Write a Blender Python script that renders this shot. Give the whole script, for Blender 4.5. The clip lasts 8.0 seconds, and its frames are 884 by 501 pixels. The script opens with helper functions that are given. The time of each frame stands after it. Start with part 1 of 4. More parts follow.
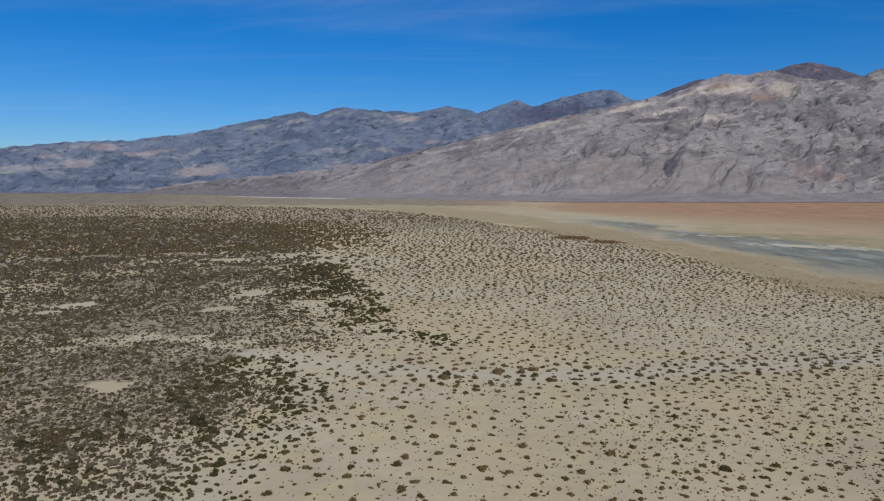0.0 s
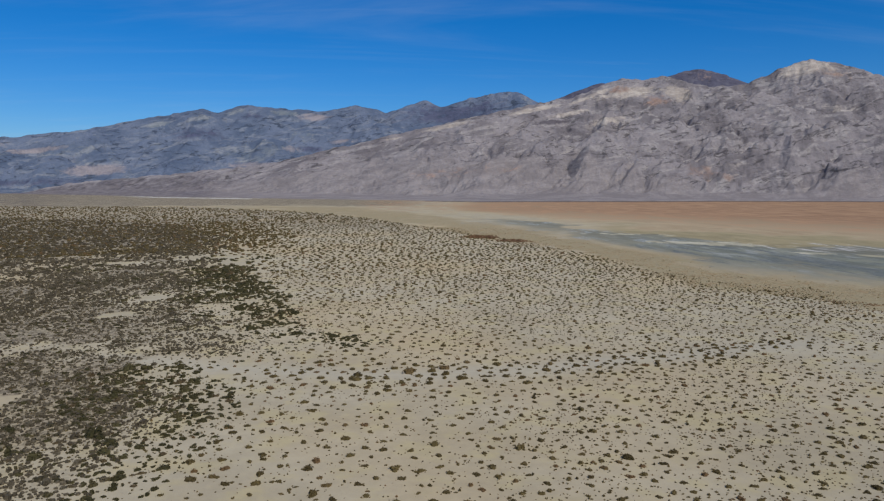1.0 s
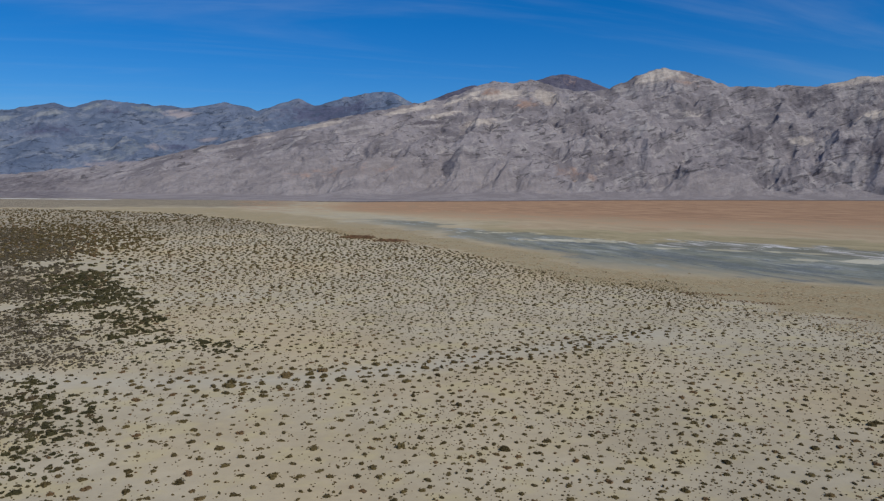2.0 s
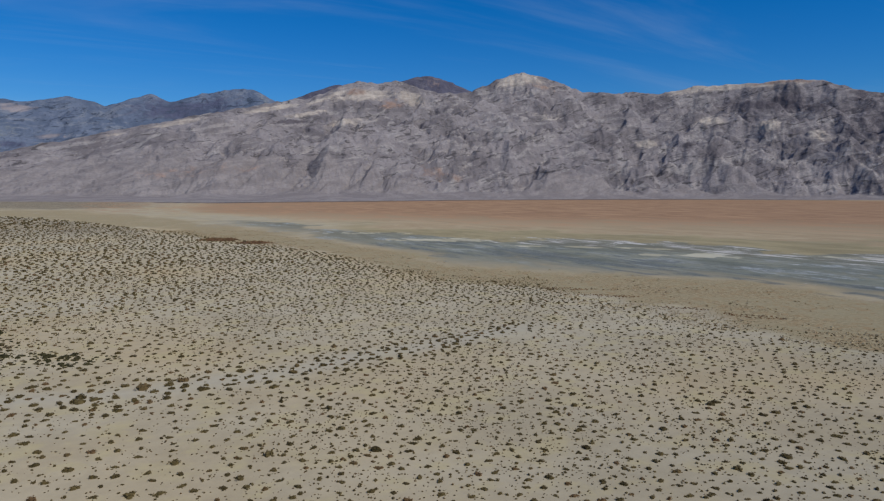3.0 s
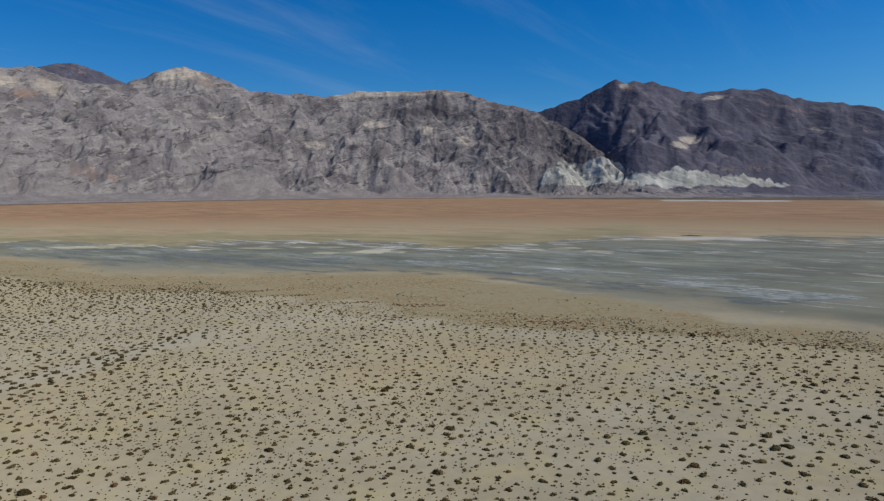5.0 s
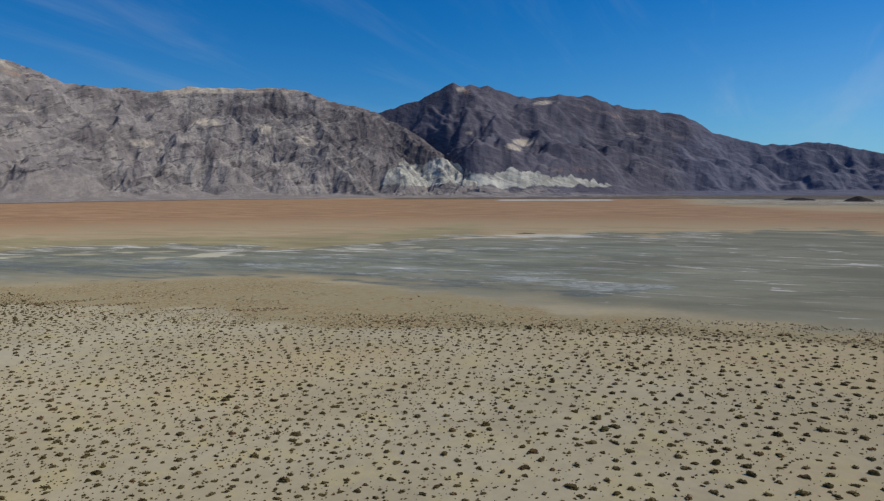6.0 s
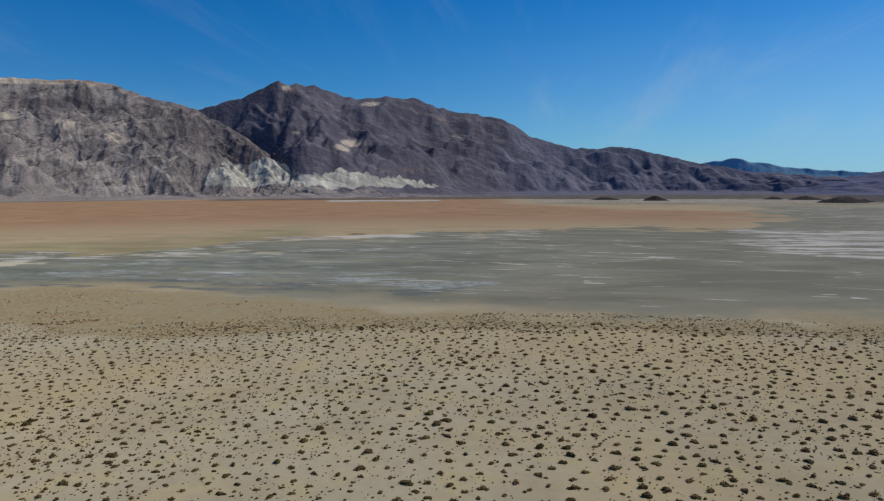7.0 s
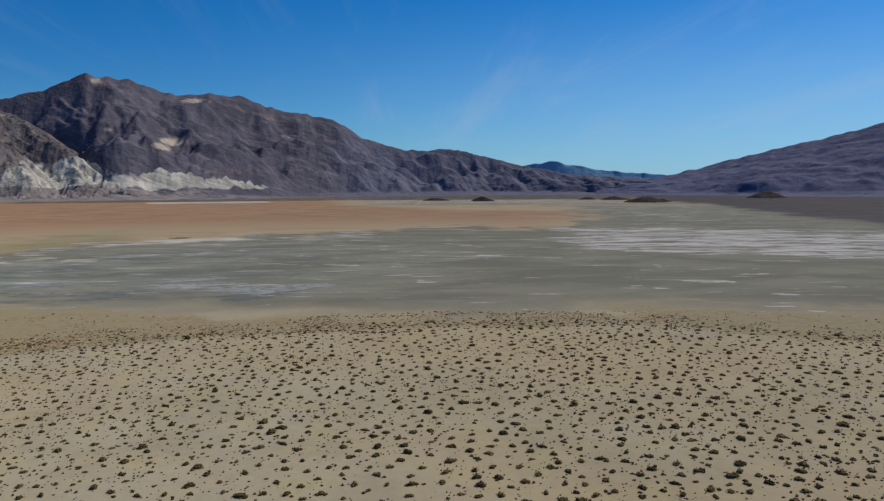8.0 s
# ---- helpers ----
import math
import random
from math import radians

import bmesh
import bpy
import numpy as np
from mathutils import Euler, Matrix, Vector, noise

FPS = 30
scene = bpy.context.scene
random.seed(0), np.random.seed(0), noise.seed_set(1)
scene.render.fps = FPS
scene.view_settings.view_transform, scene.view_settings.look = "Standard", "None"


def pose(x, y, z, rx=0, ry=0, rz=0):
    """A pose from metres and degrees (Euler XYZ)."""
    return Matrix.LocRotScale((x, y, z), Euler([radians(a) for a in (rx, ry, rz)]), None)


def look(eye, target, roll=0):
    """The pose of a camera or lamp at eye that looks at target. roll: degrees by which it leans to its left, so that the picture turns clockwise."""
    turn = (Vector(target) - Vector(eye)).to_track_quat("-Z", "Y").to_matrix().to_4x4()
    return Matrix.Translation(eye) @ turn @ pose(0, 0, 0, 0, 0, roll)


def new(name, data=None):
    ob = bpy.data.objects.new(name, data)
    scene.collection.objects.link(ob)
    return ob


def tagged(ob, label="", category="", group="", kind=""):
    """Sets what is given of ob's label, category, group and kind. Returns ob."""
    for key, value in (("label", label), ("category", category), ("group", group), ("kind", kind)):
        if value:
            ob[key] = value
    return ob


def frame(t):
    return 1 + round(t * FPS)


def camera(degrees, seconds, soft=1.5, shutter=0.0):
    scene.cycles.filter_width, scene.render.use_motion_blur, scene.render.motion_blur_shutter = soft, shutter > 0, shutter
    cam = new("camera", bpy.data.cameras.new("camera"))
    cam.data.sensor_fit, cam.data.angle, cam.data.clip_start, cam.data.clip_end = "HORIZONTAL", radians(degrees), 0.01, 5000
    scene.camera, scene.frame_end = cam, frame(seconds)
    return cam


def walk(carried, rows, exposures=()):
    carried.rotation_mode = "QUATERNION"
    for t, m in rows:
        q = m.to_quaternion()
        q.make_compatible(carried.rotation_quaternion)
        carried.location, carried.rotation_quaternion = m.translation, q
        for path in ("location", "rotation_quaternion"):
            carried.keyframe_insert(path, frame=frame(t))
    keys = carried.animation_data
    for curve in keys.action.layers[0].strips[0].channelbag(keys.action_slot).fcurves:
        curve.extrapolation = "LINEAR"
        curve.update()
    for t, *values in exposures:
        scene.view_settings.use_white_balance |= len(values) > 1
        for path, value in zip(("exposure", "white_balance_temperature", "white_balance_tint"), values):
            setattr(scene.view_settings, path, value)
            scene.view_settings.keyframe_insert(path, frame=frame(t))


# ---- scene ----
cam = camera(63.9, 8.0, soft=1.25)
EYE = 40.0                      # height of the drone over the flat, metres
TURN = [                        # seconds, yaw, pitch, lean
    (0.0, 0.00, -5.17, 0.21), (0.5, -2.59, -5.16, 0.22), (1.0, -7.30, -5.15, 0.24),
    (1.5, -12.42, -5.12, 0.23), (1.7, -14.44, -5.12, 0.22), (2.8, -25.34, -5.08, 0.17),
    (3.0, -27.95, -5.06, 0.15), (3.5, -34.66, -5.03, 0.09), (4.0, -41.16, -5.03, 0.01),
    (4.5, -47.56, -5.01, -0.02), (4.7, -50.15, -5.02, -0.04), (5.8, -64.00, -5.01, -0.19),
    (6.0, -66.61, -5.02, -0.19), (6.5, -73.37, -5.03, -0.21), (7.0, -80.30, -5.01, -0.24),
    (7.5, -87.02, -5.00, -0.25), (8.0, -93.75, -4.98, -0.29)]
walk(cam, [(t, pose(0, 0, EYE, 90 + p, -r, y)) for t, y, p, r in TURN],
     [(0.0, 0.0, 6200, 10), (1.5, -0.06, 6120, 10), (3.5, -0.13, 6100, 10), (4.5, -0.06, 6300, 7), (6.0, 0.0, 6600, 6), (7.0, 0.0, 6750, 7), (8.0, -0.02, 6850, 9)])

# ---- light ----
SUN_BEARING, SUN_HEIGHT = 158.0, 46.0       # degrees clockwise from +y, and above the horizon
sun_data = bpy.data.lights.new("sun", "SUN")
sun_data.energy, sun_data.angle, sun_data.color = 3.75, radians(0.53), (1.0, 0.93, 0.81)
sun = new("sun", sun_data)
sun.matrix_world = look((0, 0, 0), (-math.sin(radians(SUN_BEARING)) * math.cos(radians(SUN_HEIGHT)),
                                    -math.cos(radians(SUN_BEARING)) * math.cos(radians(SUN_HEIGHT)),
                                    -math.sin(radians(SUN_HEIGHT))))
sun.location = (0, 0, 300)


class Nodes:
    """Short hand for building a node tree."""

    def __init__(self, tree):
        self.tree = tree
        tree.nodes.clear()

    def add(self, kind, **inputs):
        n = self.tree.nodes.new(kind)
        for key, value in inputs.items():
            self.put(n, key, value)
        return n

    def put(self, n, key, value):
        s = n.inputs[key]
        if isinstance(value, bpy.types.NodeSocket):
            self.tree.links.new(value, s)
        else:
            s.default_value = value

    def math(self, op, a, b=0.0, c=0.0):
        n = self.tree.nodes.new("ShaderNodeMath")
        n.operation = op
        for i, v in enumerate((a, b, c)):
            self.put(n, i, v)
        return n.outputs[0]

    def vec(self, op, a, b):
        n = self.tree.nodes.new("ShaderNodeVectorMath")
        n.operation = op
        self.put(n, 0, a)
        self.put(n, 1, b)
        return n.outputs[0]

    def ramp(self, v, low, high, a=0.0, b=1.0):
        n = self.tree.nodes.new("ShaderNodeMapRange")
        n.interpolation_type = "SMOOTHSTEP"
        for i, x in enumerate((v, low, high, a, b)):
            self.put(n, i, x)
        return n.outputs[0]

    def mix(self, f, a, b, blend="MIX"):
        n = self.tree.nodes.new("ShaderNodeMix")
        n.data_type, n.blend_type = "RGBA", blend
        for i, x in ((0, f), (6, a), (7, b)):
            if not isinstance(x, bpy.types.NodeSocket) and i > 0:
                x = (*x, 1.0)
            self.put(n, i, x)
        return n.outputs[2]

    def noise(self, v, scale, detail=4.0, rough=0.55, warp=0.0, kind="FBM"):
        n = self.tree.nodes.new("ShaderNodeTexNoise")
        n.noise_type = kind
        self.put(n, "Vector", v)
        for key, x in (("Scale", scale), ("Detail", detail), ("Roughness", rough), ("Distortion", warp)):
            self.put(n, key, x)
        return n.outputs[0]

    def stretched(self, v, scale, turn=0.0):
        n = self.tree.nodes.new("ShaderNodeMapping")
        self.put(n, "Vector", v)
        self.put(n, "Rotation", (0, 0, radians(turn)))
        self.put(n, "Scale", scale)
        return n.outputs[0]

    def attr(self, name, out="Fac"):
        n = self.tree.nodes.new("ShaderNodeAttribute")
        n.attribute_name = name
        return n.outputs[out]

    def bump(self, height, strength, distance):
        n = self.add("ShaderNodeBump", Height=height, Strength=strength, Distance=distance)
        return n.outputs[0]

    def surface(self, colour, rough=0.9, normal=None, spec=0.2, dusty=0.0):
        b = self.add("ShaderNodeBsdfPrincipled", Roughness=rough)
        self.put(b, "Base Color", colour if isinstance(colour, bpy.types.NodeSocket) else (*colour, 1))
        self.put(b, "Specular IOR Level", spec)
        self.put(b, "Diffuse Roughness", dusty)
        if normal is not None:
            self.put(b, "Normal", normal)
        o = self.add("ShaderNodeOutputMaterial")
        self.tree.links.new(b.outputs[0], o.inputs[0])


def material(name):
    m = bpy.data.materials.new(name)
    m.use_nodes = True
    return m, Nodes(m.node_tree)


def build_sky():
    world = bpy.data.worlds.new("sky")
    scene.world = world
    world.use_nodes = True
    n = Nodes(world.node_tree)
    sky = n.tree.nodes.new("ShaderNodeTexSky")
    sky.sky_type, sky.sun_disc = "NISHITA", False
    sky.sun_elevation, sky.sun_rotation = radians(SUN_HEIGHT), radians(SUN_BEARING)
    sky.altitude, sky.air_density, sky.dust_density, sky.ozone_density = 0.0, 1.0, 0.2, 5.0
    where = n.add("ShaderNodeTexCoord").outputs["Generated"]
    # thin cirrus, streaked, in a high flat layer
    sep = n.add("ShaderNodeSeparateXYZ", Vector=where)
    up = n.math("MAXIMUM", sep.outputs[2], 0.02)
    flat = n.add("ShaderNodeCombineXYZ", X=n.math("DIVIDE", sep.outputs[0], n.math("ADD", up, 0.12)),
                 Y=n.math("DIVIDE", sep.outputs[1], n.math("ADD", up, 0.12))).outputs[0]
    veil = n.ramp(n.noise(n.stretched(flat, (0.35, 1.6, 1.0), 25), 0.9, 6, 0.6, 0.6), 0.48, 0.8)
    wisp = n.ramp(n.noise(n.stretched(flat, (0.5, 3.2, 1.0), -20), 1.3, 7, 0.62, 0.8), 0.56, 0.78)
    cover = n.math("MULTIPLY", n.math("ADD", n.math("MULTIPLY", veil, 0.15), n.math("MULTIPLY", wisp, 0.05)), 1.0)
    blue = n.mix(1.0, sky.outputs[0], (0.75, 0.95, 1.25), "MULTIPLY")
    blue = n.add("ShaderNodeHueSaturation", Saturation=1.22, Value=0.8, Color=blue).outputs[0]
    sunward = n.tree.nodes.new("ShaderNodeVectorMath")
    sunward.operation = "DOT_PRODUCT"
    n.put(sunward, 0, where)
    n.put(sunward, 1, (math.sin(radians(SUN_BEARING)), math.cos(radians(SUN_BEARING)), 0.0))
    low = n.math("SUBTRACT", 1.0, n.ramp(sep.outputs[2], 0.0, 0.30))
    haze = n.math("MULTIPLY", n.math("MULTIPLY", low, 0.62), n.ramp(sunward.outputs["Value"], -0.1, 1.0))
    blue = n.mix(n.ramp(sunward.outputs["Value"], -0.6, 0.6, 0.0, 1.0), blue, n.mix(1.0, blue, (0.70, 1.08, 1.10), "MULTIPLY"))
    blue = n.mix(haze, blue, (3.5, 5.9, 9.4))
    colour = n.mix(cover, blue, (6.0, 6.4, 7.0))
    back = n.add("ShaderNodeBackground", Color=colour, Strength=0.087)
    out = n.add("ShaderNodeOutputWorld")
    n.tree.links.new(back.outputs[0], out.inputs[0])


build_sky()


# ---- materials ----
def soil_material():
    """Desert soil: sand, litter, wet mud, red silt, salt and dark gravel, by the zones laid on the ground."""
    m, n = material("desert_soil")
    p = n.add("ShaderNodeNewGeometry").outputs["Position"]
    long_ = n.stretched(p, (1.0, 0.45, 1.0), 8)
    grain = n.noise(p, 3.0, 5, 0.65)
    patch = n.noise(p, 0.035, 5, 0.6)
    broad = n.noise(p, 0.008, 4, 0.55)
    streak = n.noise(long_, 0.03, 9, 0.66, 0.8)
    thin = n.noise(n.stretched(p, (1.0, 0.22, 1.0), 8), 0.085, 9, 0.66, 1.2)
    sand = n.mix(n.ramp(patch, 0.3, 0.7), (0.345, 0.293, 0.194), (0.42, 0.363, 0.25))
    sand = n.mix(n.ramp(broad, 0.42, 0.66, 0, 0.6), sand, (0.42, 0.315, 0.165))
    sand = n.mix(n.ramp(n.noise(p, 0.022, 5, 0.6, 0.5), 0.52, 0.7, 0, 0.55), sand, (0.36, 0.298, 0.19))
    sand = n.mix(n.ramp(grain, 0.55, 0.8, 0, 0.35), sand, (0.22, 0.18, 0.125))
    sand = n.mix(n.ramp(n.noise(p, 0.11, 4, 0.6), 0.48, 0.66, 0, 0.6), sand, (0.42, 0.35, 0.185))
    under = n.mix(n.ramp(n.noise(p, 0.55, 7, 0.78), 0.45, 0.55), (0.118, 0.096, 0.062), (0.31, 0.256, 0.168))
    litter = n.mix(n.ramp(n.noise(p, 0.7, 6, 0.7), 0.38, 0.6), (0.23, 0.175, 0.092), (0.36, 0.295, 0.165))
    litter = n.mix(n.ramp(streak, 0.42, 0.6, 0, 0.75), litter, (0.31, 0.262, 0.15))
    litter = n.mix(n.ramp(n.noise(p, 0.22, 6, 0.7, 0.6), 0.48, 0.66, 0, 0.7), litter, (0.29, 0.185, 0.085))
    olive = n.mix(n.ramp(streak, 0.35, 0.65), (0.152, 0.147, 0.106), (0.228, 0.216, 0.155))
    wet = n.mix(n.ramp(streak, 0.36, 0.66), (0.115, 0.13, 0.10), (0.24, 0.24, 0.175))
    fine = n.noise(n.stretched(p, (1.0, 0.6, 1.0), 14), 0.2, 8, 0.72, 1.4)
    wet = n.mix(n.ramp(fine, 0.5, 0.66, 0, 0.55), wet, (0.20, 0.205, 0.17))
    wet = n.mix(n.ramp(fine, 0.36, 0.5, 0.5, 0), wet, (0.09, 0.10, 0.085))
    wet = n.mix(n.ramp(thin, 0.48, 0.66, 0, 0.75), wet, (0.36, 0.37, 0.355))
    wet = n.mix(n.ramp(n.noise(n.stretched(p, (1.0, 0.6, 1.0), 20), 0.035, 7, 0.66, 1.2), 0.5, 0.68, 0, 0.65), wet, (0.30, 0.275, 0.175))
    silt = n.mix(n.ramp(streak, 0.3, 0.7), (0.25, 0.143, 0.076), (0.395, 0.243, 0.131))
    buff = n.mix(n.ramp(streak, 0.35, 0.65), (0.33, 0.24, 0.135), (0.42, 0.33, 0.20))
    salt = n.mix(n.ramp(streak, 0.4, 0.55), (0.29, 0.27, 0.225), (0.51, 0.48, 0.43))
    ochre = n.mix(n.ramp(streak, 0.35, 0.65), (0.25, 0.205, 0.11), (0.345, 0.285, 0.155))
    slate = n.mix(n.ramp(fine, 0.4, 0.62), (0.098, 0.110, 0.104), (0.165, 0.175, 0.155))
    brine = n.mix(n.ramp(fine, 0.38, 0.6), (0.18, 0.188, 0.155), (0.37, 0.385, 0.365))
    cream = n.mix(n.ramp(streak, 0.4, 0.6), (0.36, 0.32, 0.21), (0.52, 0.475, 0.345))
    gravel = n.mix(n.ramp(streak, 0.35, 0.65), (0.045, 0.037, 0.034), (0.085, 0.07, 0.062))
    edge = n.math("MULTIPLY", n.math("SUBTRACT", streak, 0.5), 1.4)

    def zone(c, name, other, low=0.3, high=0.7):
        f = n.math("ADD", n.attr(name), n.math("MULTIPLY", edge, n.ramp(n.attr(name), 0.0, 0.15)))
        return n.mix(n.ramp(f, low, high), c, other)

    sand = n.mix(n.math("MULTIPLY", n.attr("wash"), 0.75), sand, (0.395, 0.354, 0.262))
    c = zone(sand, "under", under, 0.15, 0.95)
    c = zone(c, "olive", olive, 0.12, 0.9)
    c = zone(c, "buff", buff)
    c = zone(c, "silt", silt)
    c = zone(c, "wet", wet, 0.12, 0.85)
    line = n.noise(n.stretched(p, (1.0, 0.22, 1.0), -32), 0.06, 8, 0.66, 1.2)
    c = zone(c, "ochre", ochre)
    for name, colour in (("slate", slate), ("brine", brine), ("cream", cream)):
        f = n.math("ADD", n.attr(name), n.math("MULTIPLY", n.math("SUBTRACT", line, 0.5), n.ramp(n.attr(name), 0.0, 0.3, 0.0, 3.2)))
        c = n.mix(n.ramp(f, 0.38, 0.78, 0.0, 0.9), c, colour)
    c = zone(c, "litter", litter, 0.2, 0.8)
    c = zone(c, "gravel", gravel)
    flecks = n.math("ADD", n.attr("salt"), n.math("MULTIPLY", n.math("SUBTRACT", thin, 0.5), 2.6))
    c = n.mix(n.math("MULTIPLY", n.ramp(flecks, 0.5, 0.62), n.ramp(n.attr("salt"), 0.02, 0.12)), c, salt)
    c = n.mix(n.ramp(n.noise(p, 0.4, 4, 0.6), 0.3, 0.7, 0.0, 0.12), c, (0.12, 0.10, 0.08))
    relief = n.math("ADD", n.math("MULTIPLY", grain, 0.35), n.noise(p, 0.6, 4, 0.6))
    n.surface(c, n.ramp(n.attr("wet"), 0.3, 0.9, 0.95, 0.7), n.bump(relief, 0.5, 0.12), 0.15, 0.28)
    return m


TINTS = {"fan": ((0.225, 0.196, 0.185), (0.295, 0.26, 0.243)), "pale": ((0.36, 0.308, 0.258), (0.50, 0.43, 0.355)),
         "red": ((0.26, 0.17, 0.13), (0.34, 0.235, 0.18)), "dark": ((0.085, 0.074, 0.080), (0.13, 0.112, 0.117)),
         "chalk": ((0.34, 0.325, 0.282), (0.60, 0.572, 0.50))}


def rock_material(name, low, high, dust, scale=1.0, bearing=30.0, dip=0.3, mottle=1.0, **tints):
    """Bare weathered rock: tilted beds, mottling and scree, with pale, dark, red and chalky bodies laid on by attributes."""
    m, n = material(name)
    p = n.add("ShaderNodeNewGeometry").outputs["Position"]
    big = n.noise(p, 0.006 * scale, 6, 0.6, 0.5)
    mid = n.noise(p, 0.03 * scale, 7, 0.66, 0.4)
    # beds: long along the range, thin across the tilted layers
    sep = n.add("ShaderNodeSeparateXYZ", Vector=n.stretched(p, (1.0, 1.0, 1.0), bearing))
    across = n.math("SUBTRACT", sep.outputs[2], n.math("MULTIPLY", sep.outputs[0], dip))
    beds = n.add("ShaderNodeCombineXYZ", X=n.math("MULTIPLY", sep.outputs[0], 0.28), Y=n.math("MULTIPLY", sep.outputs[1], 0.35), Z=across).outputs[0]
    band = n.noise(beds, 0.022 * scale, 8, 0.68, 1.2)
    vein = n.noise(n.vec("ADD", beds, (310.0, 170.0, 90.0)), 0.035 * scale, 7, 0.7, 1.6)
    c = n.mix(n.ramp(big, 0.35, 0.65), low, high)
    c = n.mix(n.ramp(band, 0.50, 0.62, 0, 0.7), c, dust)
    c = n.mix(n.ramp(vein, 0.53, 0.63, 0, 0.85 * mottle), c, tuple(0.44 * v for v in low))
    c = n.mix(n.ramp(mid, 0.52, 0.72, 0, 0.4 * mottle), c, tuple(0.6 * v for v in low))
    wob = n.math("MULTIPLY", n.math("SUBTRACT", n.math("ADD", mid, band), 1.0), 1.0)
    for key, pair in {**TINTS, **tints}.items():
        t = n.mix(n.ramp(band, 0.4, 0.62), *pair)
        f = n.math("ADD", n.attr(key), n.math("MULTIPLY", wob, n.ramp(n.attr(key), 0.0, 0.2)))
        c = n.mix(n.ramp(f, 0.3, 0.75), c, t)
    c = n.mix(n.ramp(n.noise(p, 0.12 * scale, 5, 0.75), 0.38, 0.66, 0.0, 0.2 * mottle), c, tuple(0.5 * v for v in low))
    crag = n.noise(p, 0.05 * scale, 6, 0.6, 0.3, "RIDGED_MULTIFRACTAL")
    relief = n.math("ADD", n.math("ADD", mid, n.math("MULTIPLY", vein, 0.6 * mottle)), n.math("MULTIPLY", crag, 0.12))
    n.surface(c, 0.95, n.bump(relief, 0.85 * mottle, 12.0 / scale), 0.1, 0.2)
    return m


def plant_material(name, a, b, c):
    m, n = material(name)
    p = n.add("ShaderNodeNewGeometry").outputs["Position"]
    who = n.add("ShaderNodeObjectInfo").outputs["Random"]
    tone = n.math("FRACT", n.math("ADD", n.attr("tone"), who))
    col = n.mix(n.ramp(tone, 0.1, 0.75), a, b)
    col = n.mix(n.ramp(tone, 0.8, 0.98), col, c)
    col = n.mix(n.ramp(n.noise(p, 4.0, 3, 0.6), 0.35, 0.7, 0, 0.5), col, tuple(0.45 * v for v in a))
    n.surface(col, 0.85, None, 0.15)
    return m


SOIL = soil_material()
ROCK_MAIN = rock_material("mauve_grey_rock", (0.164, 0.144, 0.143), (0.290, 0.257, 0.247), (0.385, 0.347, 0.316))
# varnish-dark rock; its bluish cast and slate tint paint in distance haze
ROCK_DARK = rock_material("dark_varnished_hazed_rock", (0.086, 0.081, 0.108), (0.126, 0.119, 0.150), (0.172, 0.155, 0.172), mottle=0.65, dip=-0.3, bearing=75.0,
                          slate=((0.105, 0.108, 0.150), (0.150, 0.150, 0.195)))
# blue-grey base and muted tints paint distance haze into this range's rock
ROCK_FAR_HAZED = rock_material("hazed_blue_grey_rock", (0.094, 0.120, 0.172), (0.150, 0.176, 0.232), (0.225, 0.240, 0.268), 0.8, -10.0, 0.2,
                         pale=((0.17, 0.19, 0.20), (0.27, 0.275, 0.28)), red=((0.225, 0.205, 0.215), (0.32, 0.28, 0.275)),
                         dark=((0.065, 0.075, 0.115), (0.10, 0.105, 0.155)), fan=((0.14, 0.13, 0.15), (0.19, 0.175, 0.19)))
# the slate blue is aerial haze put into the base colour
ROCK_SOUTH_HAZED = rock_material("hazed_slate_blue_rock", (0.092, 0.100, 0.165), (0.132, 0.136, 0.208), (0.175, 0.172, 0.235), 0.8, 118.0, -0.15, 0.6)
# pale teal stands for thick haze over the farthest hills, painted as rock colour
ROCK_END_HAZED = rock_material("hazed_teal_blue_rock", (0.19, 0.36, 0.49), (0.22, 0.40, 0.53), (0.24, 0.41, 0.53), 0.8, mottle=0.4)
LAVA = rock_material("black_lava_rock", (0.028, 0.023, 0.023), (0.045, 0.037, 0.035), (0.06, 0.05, 0.046), 3.0)
MUD = rock_material("brown_mud", (0.13, 0.09, 0.06), (0.19, 0.135, 0.09), (0.22, 0.17, 0.12), 3.0)
LEAF = plant_material("olive_brown_foliage", (0.078, 0.057, 0.021), (0.126, 0.092, 0.034), (0.155, 0.092, 0.04))
LEAF_OLIVE = plant_material("dark_olive_foliage", (0.046, 0.040, 0.015), (0.078, 0.066, 0.026), (0.10, 0.07, 0.034))
LEAF_GREY = plant_material("grey_dry_foliage", (0.074, 0.058, 0.034), (0.128, 0.103, 0.063), (0.055, 0.045, 0.022))
LEAF_RUST = plant_material("rust_brown_dry_growth", (0.135, 0.068, 0.031), (0.22, 0.122, 0.057), (0.085, 0.05, 0.027))
LEAF_DRY = plant_material("straw_dry_tufts", (0.33, 0.25, 0.135), (0.50, 0.40, 0.25), (0.13, 0.09, 0.05))
TWIG = plant_material("woody_twigs", (0.07, 0.055, 0.04), (0.11, 0.09, 0.065), (0.14, 0.12, 0.09))


# ---- terrain tools ----
rng = np.random.default_rng(7)


def fade(x, a, b):
    t = np.clip((x - a) / (b - a), 0.0, 1.0)
    return t * t * (3 - 2 * t)


def hash2(i, j, k):
    v = np.sin(i * 127.1 + j * 311.7 + k * 74.7) * 43758.5453
    return v - np.floor(v)


